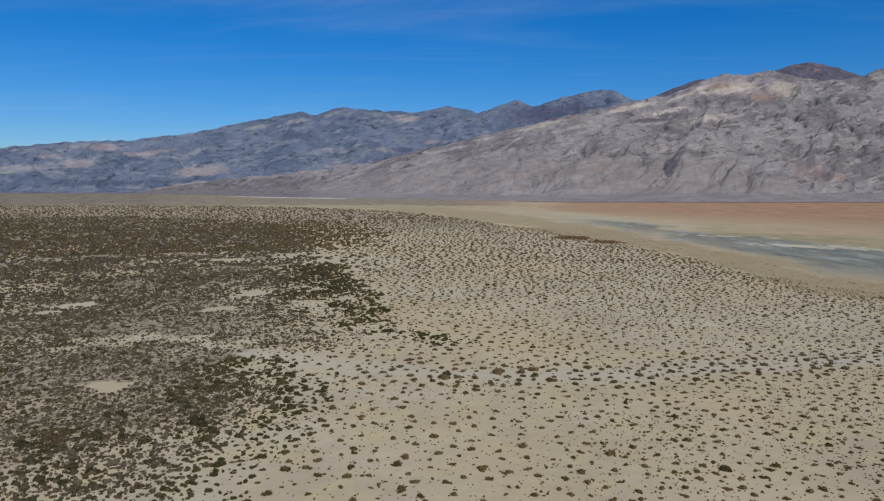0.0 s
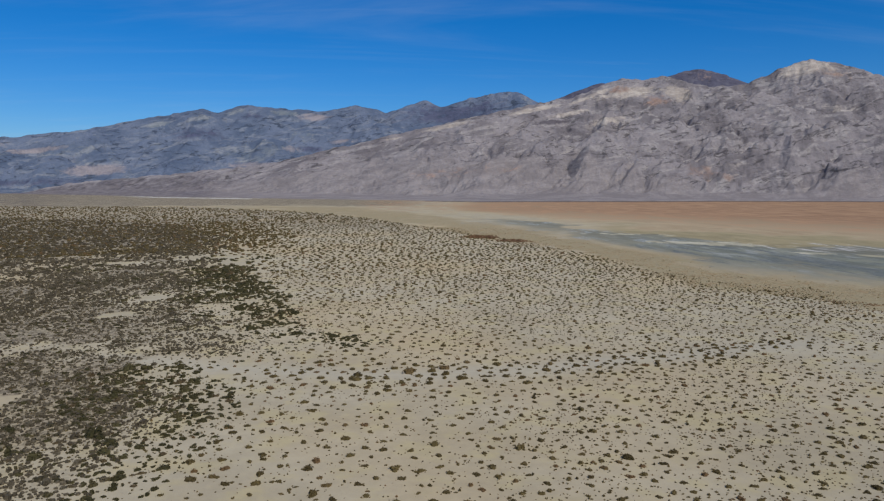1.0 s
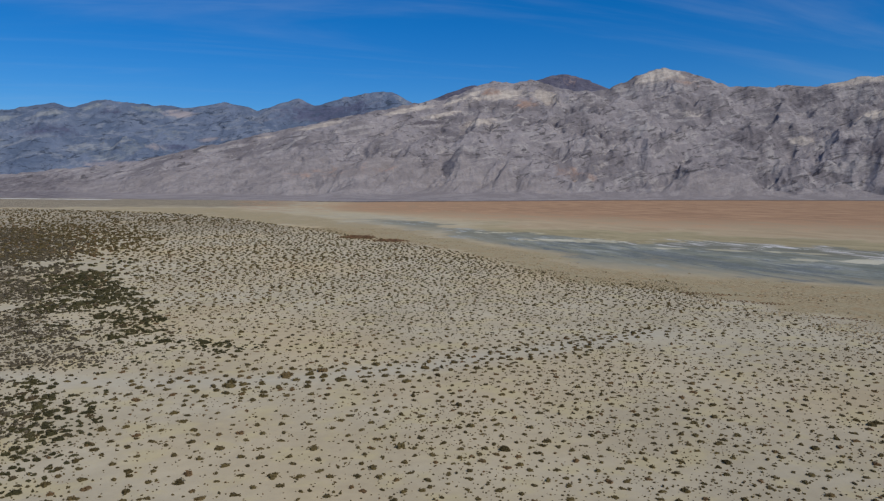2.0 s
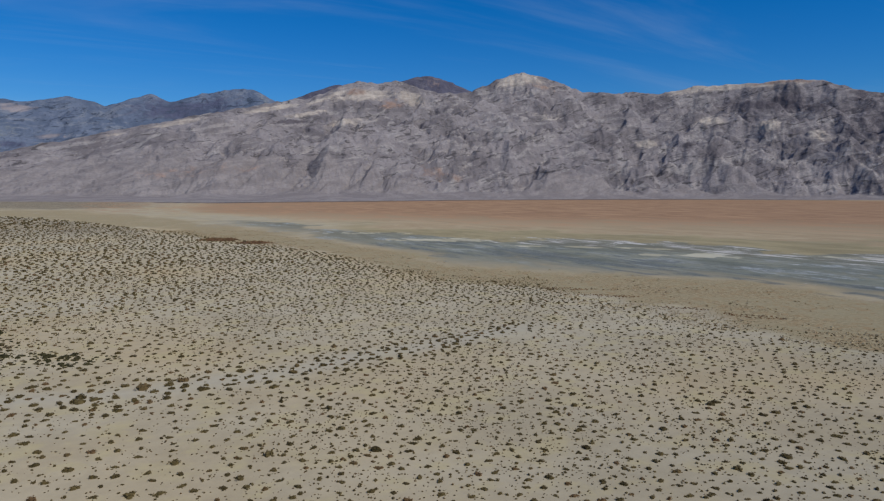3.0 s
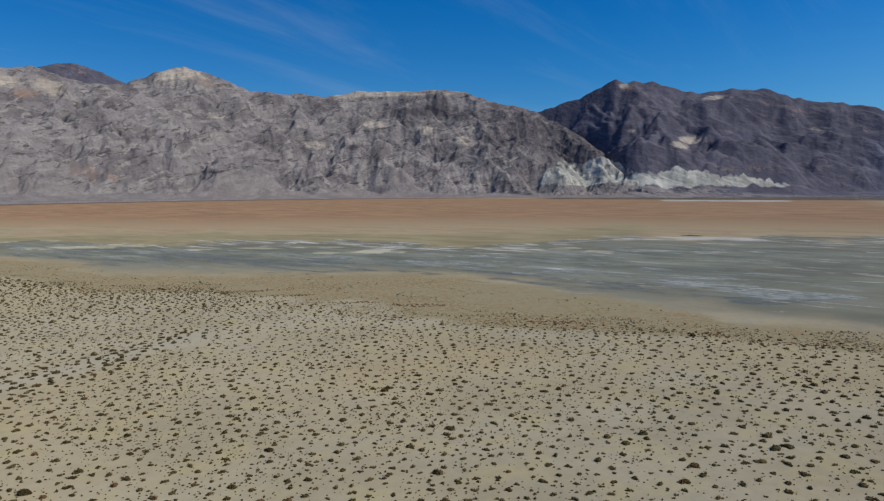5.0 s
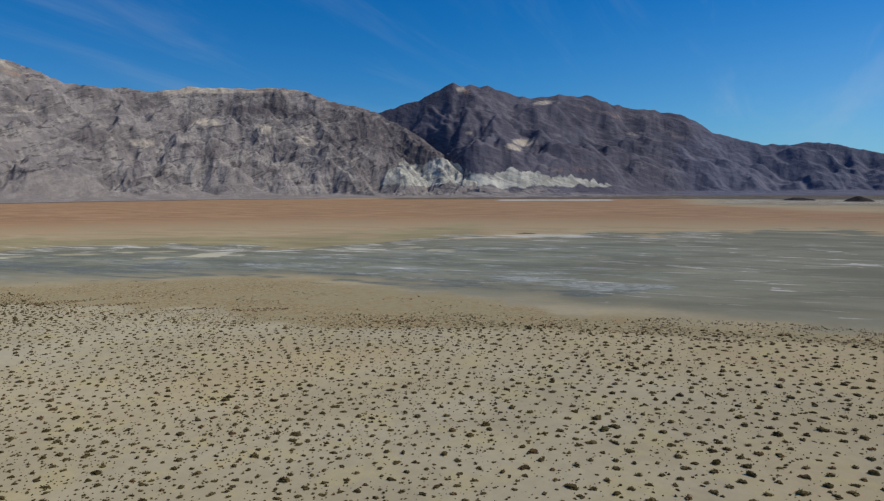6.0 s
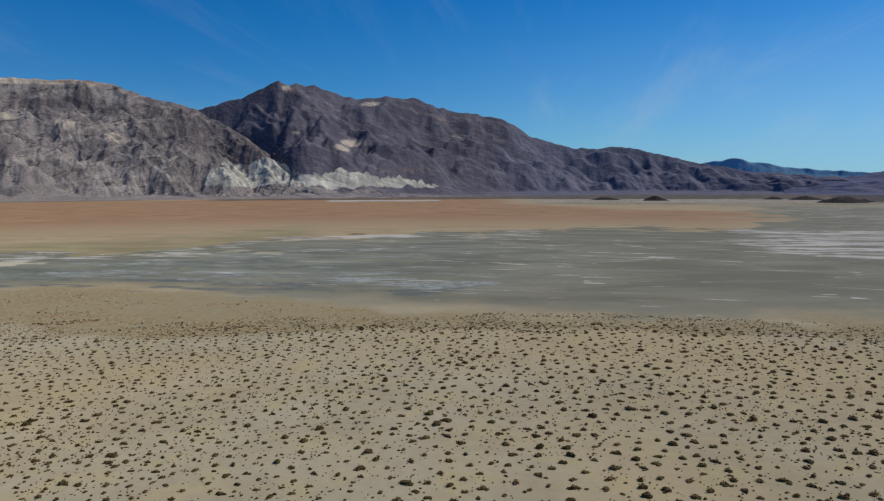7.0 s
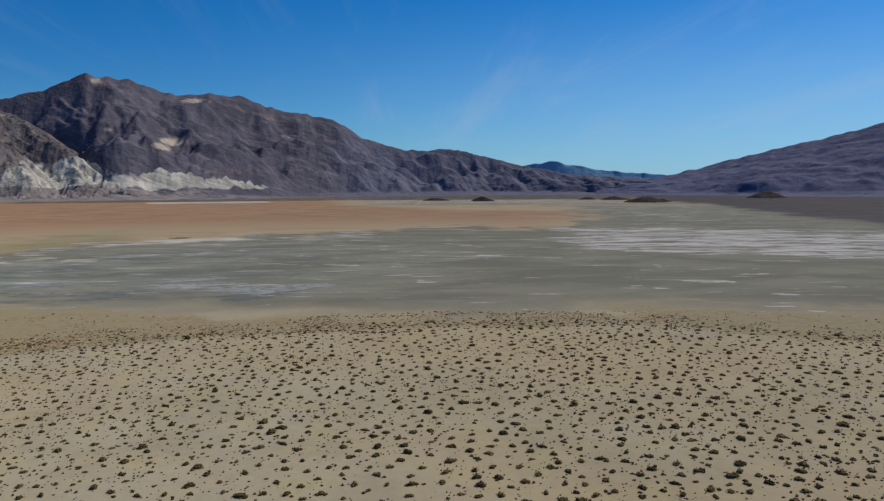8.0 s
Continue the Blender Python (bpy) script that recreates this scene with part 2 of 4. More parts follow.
def value_noise(x, y, k=0):
    i, j = np.floor(x), np.floor(y)
    u, v = x - i, y - j
    u, v = u * u * u * (u * (6 * u - 15) + 10), v * v * v * (v * (6 * v - 15) + 10)
    a, b = hash2(i, j, k), hash2(i + 1, j, k)
    c, d = hash2(i, j + 1, k), hash2(i + 1, j + 1, k)
    return 2 * ((a + (b - a) * u) * (1 - v) + (c + (d - c) * u) * v) - 1


def fbm(x, y, k=0, octaves=5, gain=0.5):
    out, amp, tot = 0.0, 1.0, 0.0
    for o in range(octaves):
        c, s = math.cos(0.6 * o), math.sin(0.6 * o)
        out = out + amp * value_noise((c * x - s * y) * 2**o, (s * x + c * y) * 2**o, k + 13 * o)
        tot += amp
        amp *= gain
    return out / tot


def ridged(x, y, k=0, octaves=4):
    out, amp, tot = 0.0, 1.0, 0.0
    for o in range(octaves):
        out = out + amp * (1 - 2 * np.abs(value_noise(x * 2**o, y * 2**o, k + 7 * o)))
        tot += amp
        amp *= 0.5
    return out / tot


def hills(x, y, k=0):
    """A field of steep-sided pointed hills, about one to a unit square: 0 in the gullies to 1 on the highest tops."""
    i, j = np.floor(x), np.floor(y)
    out = np.full(np.shape(x + y), -1.0)
    for di in (-1, 0, 1):
        for dj in (-1, 0, 1):
            px, py = i + di + 0.1 + 0.8 * hash2(i + di, j + dj, k), j + dj + 0.1 + 0.8 * hash2(i + di, j + dj, k + 3.3)
            turn = 6.283 * hash2(i + di, j + dj, k + 8.8)
            c, s = np.cos(turn), np.sin(turn)
            dx, dy = x - px, y - py
            d = np.hypot(c * dx + s * dy, 1.7 * (c * dy - s * dx))
            out = np.maximum(out, 0.45 + 0.55 * hash2(i + di, j + dj, k + 5.1) - 0.95 * d)
    return np.clip(out, 0.0, 1.0)


def grid_mesh(name, x, y, z, mat, attrs, closed=False):
    """A sheet over a grid of rows and columns, with float attributes at its points."""
    nr, nc = x.shape
    idx = np.arange(nr * nc).reshape(nr, nc)
    nxt = np.roll(idx, -1, 1) if closed else idx[:, 1:]
    cur = idx if closed else idx[:, :-1]
    faces = np.stack([cur[:-1], nxt[:-1], nxt[1:], cur[1:]], -1).reshape(-1, 4)
    return array_mesh(name, np.stack([x, y, z], -1).reshape(-1, 3), faces, mat, {k: v.ravel() for k, v in attrs.items()})


def array_mesh(name, points, faces, mat, attrs=None, smooth=True):
    me = bpy.data.meshes.new(name)
    n, k = faces.shape
    me.vertices.add(len(points))
    me.vertices.foreach_set("co", points.astype(np.float32).ravel())
    me.loops.add(n * k)
    me.loops.foreach_set("vertex_index", faces.astype(np.int32).ravel())
    me.polygons.add(n)
    me.polygons.foreach_set("loop_start", np.arange(0, n * k, k, dtype=np.int32))
    me.update(calc_edges=True)
    me.validate()
    for key, v in (attrs or {}).items():
        a = me.attributes.new(key, "FLOAT", "POINT")
        a.data.foreach_set("value", np.asarray(v, np.float32))
    me.polygons.foreach_set("use_smooth", np.full(n, smooth))
    me.materials.append(mat)
    return me


def erode(x, y, z, water, steepest, rounds, shed):
    """Running water cuts valleys into the land, and loose sides slump and creep."""
    nr, nc = z.shape
    idx = np.arange(nr * nc).reshape(nr, nc)
    shifts = [(i, j) for i in (-1, 0, 1) for j in (-1, 0, 1) if i or j]
    pad_i = np.pad(idx, 1, mode="edge")
    pad_x, pad_y = np.pad(x, 1, mode="edge"), np.pad(y, 1, mode="edge")

    def beside(p, i, j):
        return p[1 + i:1 + i + nr, 1 + j:1 + j + nc]

    gaps = [np.maximum(np.hypot(beside(pad_x, i, j) - x, beside(pad_y, i, j) - y), 1e-3) for i, j in shifts]
    ids = [beside(pad_i, i, j) for i, j in shifts]
    cell = np.abs(np.gradient(x, axis=0) * np.gradient(y, axis=1) - np.gradient(x, axis=1) * np.gradient(y, axis=0)).ravel()
    for turn in range(rounds):
        z = z + 2.0 * shed * fbm(x / 30, y / 30, 300 + turn, 3)
        for _ in range(3):                      # fill small pits
            zp = np.pad(z, 1, mode="constant", constant_values=1e9)
            lowest = np.min([beside(zp, i, j) for i, j in shifts], axis=0)
            pit = z <= lowest
            pit[0] = False
            z = np.where(pit, lowest + 0.05, z)
        zp = np.pad(z, 1, mode="constant", constant_values=1e9)
        best, to, gap = np.zeros_like(z), idx, np.ones_like(z)
        for (i, j), d, k in zip(shifts, gaps, ids):
            drop = (z - beside(zp, i, j)) / d
            m = drop > best
            best, to, gap = np.where(m, drop, best), np.where(m, k, to), np.where(m, d, gap)
        to_, order = to.ravel().tolist(), np.argsort(z, axis=None).tolist()
        area = cell.tolist()
        for i in reversed(order):
            r = to_[i]
            if r != i:
                area[r] += area[i]
        cut = (water * shed.ravel() * np.array(area) ** 0.45 / gap.ravel()).tolist()
        climb = (steepest * gap).ravel().tolist()
        h = z.ravel().tolist()
        for i in order:
            r = to_[i]
            if r != i:
                k, base = cut[i], h[r]
                v = (h[i] + k * base) / (1 + k)
                top = base + climb[i]
                h[i] = v if v < top else top
        z = np.array(h).reshape(nr, nc)
        zp = np.pad(z, 1, mode="edge")
        z = z + 0.07 * (0.25 * (beside(zp, -1, 0) + beside(zp, 1, 0) + beside(zp, 0, -1) + beside(zp, 0, 1)) - z)
        z[0] = 0.0
    zp = np.pad(z, 1, mode="edge")              # wear the sharp lines away
    return z + 0.5 * (0.5 * (beside(zp, 0, -1) + beside(zp, 0, 1)) - z) * shed.clip(0, 1)


def eased(v, width):
    k = np.hanning(max(3, int(width) | 1) + 2)
    return np.convolve(np.pad(v, len(k) // 2, mode="edge"), k / k.sum(), "valid")


def carve(x, y, z, amp, sizes, keep):
    """Small branching rills that run down the slope, from wide to narrow."""
    r = np.hypot(x, y)
    for k, size in enumerate(sizes):
        dr = np.gradient(z, axis=0) / np.maximum(np.gradient(r, axis=0), 1e-6)
        ds = np.gradient(z, axis=1) / np.maximum(np.hypot(np.gradient(x, axis=1), np.gradient(y, axis=1)), 1e-6)
        steep = np.hypot(dr, ds)
        ux, uy = x / r, y / r
        gx, gy = ux * dr + uy * ds, uy * dr - ux * ds
        inv = 1 / np.maximum(steep, 1e-5)
        px, py = -gy * inv, gx * inv
        cx, cy = np.floor(x / size), np.floor(y / size)
        total, weight = 0.0, 1e-6
        for i in (-1, 0, 1):
            for j in (-1, 0, 1):
                dx = x - (cx + i + hash2(cx + i, cy + j, 3 + k)) * size
                dy = y - (cy + j + hash2(cx + i, cy + j, 19 + k)) * size
                w = np.exp(-(dx * dx + dy * dy) / (0.45 * size * size))
                total = total + w * np.cos(2 * math.pi * (px * dx + py * dy) / (0.7 * size) + 6.28 * hash2(cx + i, cy + j, 37 + k))
                weight = weight + w
        z = z + amp * size * np.minimum(steep, 0.7) * total / weight * keep
    return z


def range_shape(crest, foot, depth, step, rows, seed, grain, water, rounds, rill, apron, spurs, crumbs):
    """Heights of a range over a fan-shaped grid: bearings, places from foot to crest, plan and height."""
    a0, a1 = crest[0][0], crest[-1][0]
    coarse = np.arange(a0, a1 + step, 2 * step)
    crest_a, crest_e = np.array(crest).T
    rf = eased(np.interp(coarse, *np.array(foot).T), 2.0 / step)
    rc = eased(np.interp(coarse, *np.array(depth).T), 2.0 / step)
    th = np.radians(coarse)
    e = np.interp(coarse, crest_a, crest_e)
    e = e + 0.09 * fbm(coarse * 0.8, coarse * 0 + seed, seed, 5, 0.6) + 0.10 * ridged(coarse * 1.1, coarse * 0 + seed, seed + 2, 4)
    s = np.linspace(0, 1, rows)[:, None]
    e_wide = eased(e, 3.0 / step)
    top_z, wide_z = EYE + rc * np.tan(np.radians(eased(e, 0.12 / step))), EYE + rc * np.tan(np.radians(e_wide))
    zc = wide_z + (top_z - wide_z) * fade(s, 0.8, 1.0)
    big = np.maximum(eased(wide_z, 5.0 / step), 30)
    r = rf + s * (rc - rf)
    x, y = r * np.sin(th), r * np.cos(th)
    fan = eased(np.interp(coarse, *np.array(apron).T), 2.0 / step)
    s_rock = np.where(s < fan, 0.18 * s / fan, 0.18 + 0.82 * (s - fan) / (1 - fan))
    edge = s_rock + 0.06 * fbm(x / 240, y / 240, seed + 13, 3)
    body = fade(edge, 0.12, 0.26)
    inside = body * (1 - 0.8 * fade(s, 0.84, 1.0))
    warp = 0.10 * fbm(x / 420, y / 420, seed + 5, 3) * body * (1 - s)
    z = zc * np.interp(np.clip(s_rock + warp, 0, 1), [0, 0.1, 0.18, 0.3, 0.5, 0.7, 0.85, 1], [0, 0.015, 0.05, 0.24, 0.47, 0.66, 0.82, 1])
    wx, wy = x + 110 * fbm(x / 300, y / 300, seed + 9, 3), y + 110 * fbm(x / 300, y / 300, seed + 11, 3)
    # pointed hills and spurs of four sizes, drawn out along the way that the spurs run
    slant, relief, long_ = (np.interp(coarse, *np.array(spurs)[:, (0, k)].T) for k in (1, 2, 3))
    u, v = th * np.mean(rf) + 0.0 * r + (wx - x), r - 0.5 * (rf + rc) + (wy - y)
    u = u - slant * v
    for n, (size, steep) in enumerate(((380, 0.22), (170, 0.44), (86, 0.56), (42, 0.60), (22, 0.45))):
        tops = hills(u / (1.05 * grain * size), v / (0.85 * grain * size * long_), seed + 31 * n)
        z = z + relief * steep * grain * size * inside * (tops - 0.36)
    # nothing in front stands up above the crest
    over = z - (EYE + r * np.tan(np.radians(e_wide * (0.80 + 0.16 * s))))
    z = z - np.logaddexp(0, over / 8) * 8 * (1 - fade(s, 0.88, 1.0))
    z = np.maximum(z, s * 30)
    z[0] = 0.0
    hard = body * np.clip(1 + 0.9 * fbm(x / 200, y / 200, seed + 7, 4), 0.25, 2.2)
    z = erode(x, y, z, water, 1.3, rounds, hard)
    # bring the skyline to its height
    cols = np.arange(len(coarse))
    for width, start in ((4.0, 0.0), (1.5, 0.65), (0.4, 0.88), (0.2, 0.93)):
        top = np.argmax((z - EYE) / r, axis=0)
        off = eased(np.tan(np.radians(e)) * r[top, cols] + EYE - z[top, cols], width / step)
        z = z + off * (fade(s, start, 1.0) if start else s)
    # finer columns with rills and broken rock, and a slope down behind the crest
    ang = np.linspace(coarse[0], coarse[-1], 2 * len(coarse) - 1)

    def finer(v):
        out = np.empty((v.shape[0], len(ang)))
        out[:, ::2], out[:, 1::2] = v, 0.5 * (v[:, 1:] + v[:, :-1])
        return out

    def wider(v):
        return finer(np.concatenate([v, np.repeat(v[-1:], len(back), 0) + 60 * back]))

    back = 1 + np.linspace(0.02, 0.5, rows // 8)[:, None]
    rb = rf + back * (rc - rf)
    r, body = finer(np.concatenate([r, rb])), finer(np.concatenate([body, 1 + 0 * rb]))
    z = finer(np.concatenate([z, z[-1] * (1 - 1.8 * (back - 1) * (1 + 0.3 * fbm(rb / 90, rb * 0 + th * 40, seed, 3)))]))
    s = np.concatenate([s, back]) + 0 * r
    x, y = r * np.sin(np.radians(ang)), r * np.cos(np.radians(ang))
    keep = body * (1 - 0.6 * fade(s, 0.9, 1.0))
    low_front = 0.45 + 0.55 * (1 - fade(s, 0.35, 0.6))
    z = carve(x, y, z, rill, (104, 54, 28, 15), keep * low_front)
    z = z + keep * crumbs * finer(np.clip(relief, 0.2, 1.0)[None]) * (8.5 * ridged(wider(wx) / 44, wider(wy) / 44, seed + 21, 3) + 1.2 * fbm(x / 9, y / 9, seed + 23, 2))
    z[0] = -2.0
    return ang + 0 * r, s, x, y, z


def mountain(name, label, crest, foot, depth, step, rows, mat, seed, paint, grain=1.0, water=0.006, rounds=10, rill=0.05,
             apron=((-180, 0.18), (180, 0.18)), spurs=((-180, 0.0, 1.0, 1.0), (180, 0.0, 1.0, 1.0)), crumbs=1.0):
    """A range over the plan: foot and crest lines by bearing (degrees) and distance, crest given by its height angle.
    apron: share of the depth that is fan; spurs: bearing, slant, relief and length of the spurs; crumbs: how broken the rock is."""
    a, s, x, y, z = range_shape(crest, foot, depth, step, rows, seed, grain, water, rounds, rill, apron, spurs, crumbs)
    top = np.max(z, axis=0)
    h = np.clip(z / np.maximum(eased(top, 3.0 / step), 1), 0, 1.2)       # height as a share of the crest's
    me = grid_mesh(name, x, y, z, mat, paint(a, s, h, x, y, z))
    return tagged(new(name, me), label, "mountain", kind="structure")


def blob(a, s, a0, s0, wa, ws, x, y, k):
    """A ragged patch about a bearing and a place between foot and crest, 0 to 1."""
    d = np.sqrt(((a - a0) / wa) ** 2 + ((s - s0) / ws) ** 2) + 0.35 * fbm(x / 150, y / 150, k, 4)
    return np.clip(1.25 - d, 0, 1)


# ---- mountains ----
def chalk_beds(a, x, y, z):
    """Chalky badland beds at the foot of the slope: the bed itself and the grey waste below it, 0 to 1."""
    top = np.interp(a, [61.3, 62.2, 63.7, 64.8, 66.4, 67.6, 69, 71.5, 73, 74.5, 76.3, 78, 79.6, 80.8],
                    [20, 128, 182, 150, 186, 165, 122, 136, 112, 118, 98, 88, 64, 26])
    ragged = 34 * fbm(x / 70, y / 70, 45, 5) + 16 * ridged(x / 38, y / 38, 48, 3)
    low = 46 + 20 * fbm(x / 120, y / 120, 46, 4)
    inside = fade(a, 61.3, 62.0) * (1 - fade(a, 80.0, 81.0))
    bed = (1 - fade(z + ragged, top - 10, top + 12)) * fade(z, low - 14, low + 14) * inside
    streaks = np.clip(0.88 + 0.8 * fbm(x / 45, y / 45, 47, 5), 0.5, 1)
    return bed * streaks, 0.62 * (1 - fade(z, low - 14, low + 14)) * inside * (1 - fade(a, 73, 80))



def paint_main(a, s, h, x, y, z):
    def at(b, level, wb, wl, k):
        return blob(a, h, b, level, wb, wl, x, y, k)

    pale = np.maximum.reduce([
        at(22.0, 0.87, 3.2, 0.09, 1), at(25.4, 0.86, 1.8, 0.10, 2), 0.9 * at(18.8, 0.92, 2.5, 0.05, 3), 0.9 * at(34.4, 0.95, 2.6, 0.08, 4),
        0.75 * at(20.4, 0.62, 2.6, 0.05, 5), 0.7 * at(17.5, 0.80, 3.2, 0.035, 6), 0.85 * at(14.6, 0.93, 2.6, 0.04, 7), at(8.0, 0.94, 2.2, 0.05, 8),
        0.7 * at(3.0, 0.93, 2.4, 0.05, 9), 1.0 * at(50.0, 0.98, 6.0, 0.05, 10), 0.95 * at(52.4, 0.57, 1.4, 0.08, 11), 0.95 * at(55.8, 0.50, 1.2, 0.07, 12),
        0.9 * at(48.4, 0.64, 1.5, 0.07, 13), 0.9 * at(59.1, 0.50, 1.3, 0.06, 14), 0.75 * at(44.0, 0.45, 1.2, 0.05, 15), 0.55 * at(29.5, 0.22, 1.6, 0.06, 16),
        0.5 * at(36.0, 0.62, 2.4, 0.06, 17)])
    red = np.maximum.reduce([
        0.65 * at(23.9, 0.78, 1.3, 0.08, 21), 0.6 * at(21.0, 0.90, 1.3, 0.05, 22), 0.6 * at(53.0, 0.985, 4.0, 0.025, 23), 0.5 * at(35.6, 0.91, 1.8, 0.04, 24),
        0.5 * at(27.3, 0.18, 3.0, 0.10, 25), 0.5 * at(60.0, 0.96, 1.8, 0.04, 26), 0.42 * at(9.0, 0.28, 9.0, 0.10, 27)])
    dark = np.maximum.reduce([
        at(16.2, 0.73, 2.3, 0.035, 31), 0.7 * at(47.0, 0.40, 0.9, 0.07, 32), 0.75 * at(48.8, 0.33, 1.1, 0.06, 33), 0.72 * at(52.6, 0.78, 6.0, 0.15, 34),
        0.5 * at(43.5, 0.84, 3.0, 0.09, 35), 0.62 * fade(a + 2.5 * fbm(x / 160, y / 160, 36, 4), 55.0, 60.0) * fade(h, 0.34, 0.55),
        0.5 * at(39.5, 0.50, 2.4, 0.05, 37), 0.45 * at(31.0, 0.45, 1.6, 0.08, 38), 0.5 * at(24.6, 0.60, 1.0, 0.05, 39),
        0.5 * fade(-a, 6.0, 12.0) * (1 - fade(h, 0.80, 0.98))])
    reach = np.interp(a, [-24, -8, 0, 10, 16, 22, 30, 44, 52, 60], [0.5, 0.6, 0.72, 0.55, 0.42, 0.30, 0.17, 0.15, 0.21, 0.2])
    fan = 1 - fade(s + 0.06 * fbm(x / 120, y / 120, 23, 4), reach * 0.9, reach * 1.35)
    chalk, waste = chalk_beds(a, x, y, z)
    dark = dark * (1 - np.maximum(chalk, waste))
    return {"pale": pale * (1 - dark), "red": red, "dark": dark, "fan": np.maximum(fan, waste), "chalk": chalk}


mountain("mountain_range", "bare crumpled mauve-grey desert mountain range above the playa",
         [(-24, -0.8), (-20.6, 0.1), (-13.5, 0.8), (-6.1, 1.75), (3.4, 4.1), (8.3, 5.15), (14.3, 6.45), (17.6, 6.95), (19.9, 7.85),
          (21.4, 8.2), (22.8, 8.12), (24.4, 8.35), (26.2, 7.75), (28, 7.45), (30.2, 7.5), (31.6, 8.1), (32.75, 8.6), (34.3, 9.05),
          (35.8, 8.6), (38.7, 7.5), (41.4, 7.2), (42.9, 7.33), (44.7, 7.1), (47.3, 7.55), (51.0, 7.52), (53.5, 7.75), (55.9, 7.56),
          (57.8, 6.8), (59.5, 6.4), (61.5, 5.9), (64.5, 4.3), (67, 2.4), (69.5, 0.4), (71, -0.5)],
         [(-24, 3700), (-14, 2700), (-4, 2240), (10, 1940), (22, 2120), (32, 2400), (40, 2600), (49, 2850), (61, 2980), (71, 3100)],
         [(-24, 4000), (-14, 3400), (-4, 3080), (10, 3050), (22, 3350), (34, 3650), (49, 3950), (61, 3900), (71, 3600)],
         0.06, 210, ROCK_MAIN, 3, paint_main, 1.0, 0.004, 3, 0.06,
         [(-24, 0.5), (0, 0.42), (12, 0.36), (22, 0.26), (30, 0.15), (44, 0.15), (52, 0.21), (60, 0.2), (71, 0.25)],
         [(-24, 0.9, 0.15, 1.6), (0, 0.9, 0.28, 1.6), (8, 0.9, 0.5, 1.5), (20, 0.7, 0.9, 1.2), (30, 0.3, 1.1, 0.9), (40, 0.0, 1.2, 0.8), (50, -0.1, 1.3, 0.9), (71, -0.2, 1.1, 1.0)], 1.35)


def paint_back(a, s, h, x, y, z):
    return {"pale": 0 * s, "red": 0.4 * np.clip(fbm(x / 150, y / 150, 27, 4) * 2, 0, 1), "dark": 0 * s, "fan": 0 * s, "chalk": 0 * s}


mountain("dark_back_peaks", "dark purple-brown domed peaks behind the pale ridge", 
         [(12, 4.0), (14, 5.6), (15.8, 6.6), (18, 7.5), (19.7, 7.95), (21, 7.6), (23, 7.6), (24.5, 8.3), (25.8, 8.68), (27.1, 8.69), (28.6, 8.3),
          (30.2, 7.55), (32, 6.5), (34, 5.0)],
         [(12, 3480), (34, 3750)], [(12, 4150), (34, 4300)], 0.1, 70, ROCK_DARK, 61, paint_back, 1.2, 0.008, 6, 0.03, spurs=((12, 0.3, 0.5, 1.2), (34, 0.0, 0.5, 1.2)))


def paint_dark(a, s, h, x, y, z):
    def at(b, level, wb, wl, k):
        return blob(a, h, b, level, wb, wl, x, y, k)

    pale = np.maximum.reduce([
        0.85 * at(73.2, 0.49, 1.3, 0.05, 41), 0.8 * at(72.2, 0.42, 1.0, 0.04, 42), 0.6 * at(68.9, 0.53, 0.9, 0.04, 43), 0.75 * at(68.1, 0.95, 0.5, 0.05, 44),
        0.62 * at(74.6, 0.92, 1.6, 0.05, 45), 0.5 * at(82.0, 0.69, 1.4, 0.04, 46), 0.5 * at(91.0, 0.50, 5.0, 0.06, 47), 0.85 * at(98.0, 0.14, 2.2, 0.04, 48)])
    red = np.maximum.reduce([0.6 * at(68.6, 0.93, 0.6, 0.05, 51), 0.5 * at(86.0, 0.71, 2.2, 0.06, 52), 0.4 * at(80.0, 0.86, 3.0, 0.06, 53),
                             0.45 * at(77.0, 0.22, 3.5, 0.06, 54), 0.42 * at(92.0, 0.45, 6.0, 0.12, 55)])
    fan = 1 - fade(s + 0.06 * fbm(x / 120, y / 120, 43, 4), 0.14, 0.30)
    chalk, waste = chalk_beds(a, x, y, z)
    # haze painted on as a bluer tint towards the mountain's far end
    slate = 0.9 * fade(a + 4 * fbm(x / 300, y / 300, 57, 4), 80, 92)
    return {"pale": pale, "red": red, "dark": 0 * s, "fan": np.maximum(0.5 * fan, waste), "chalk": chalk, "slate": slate}


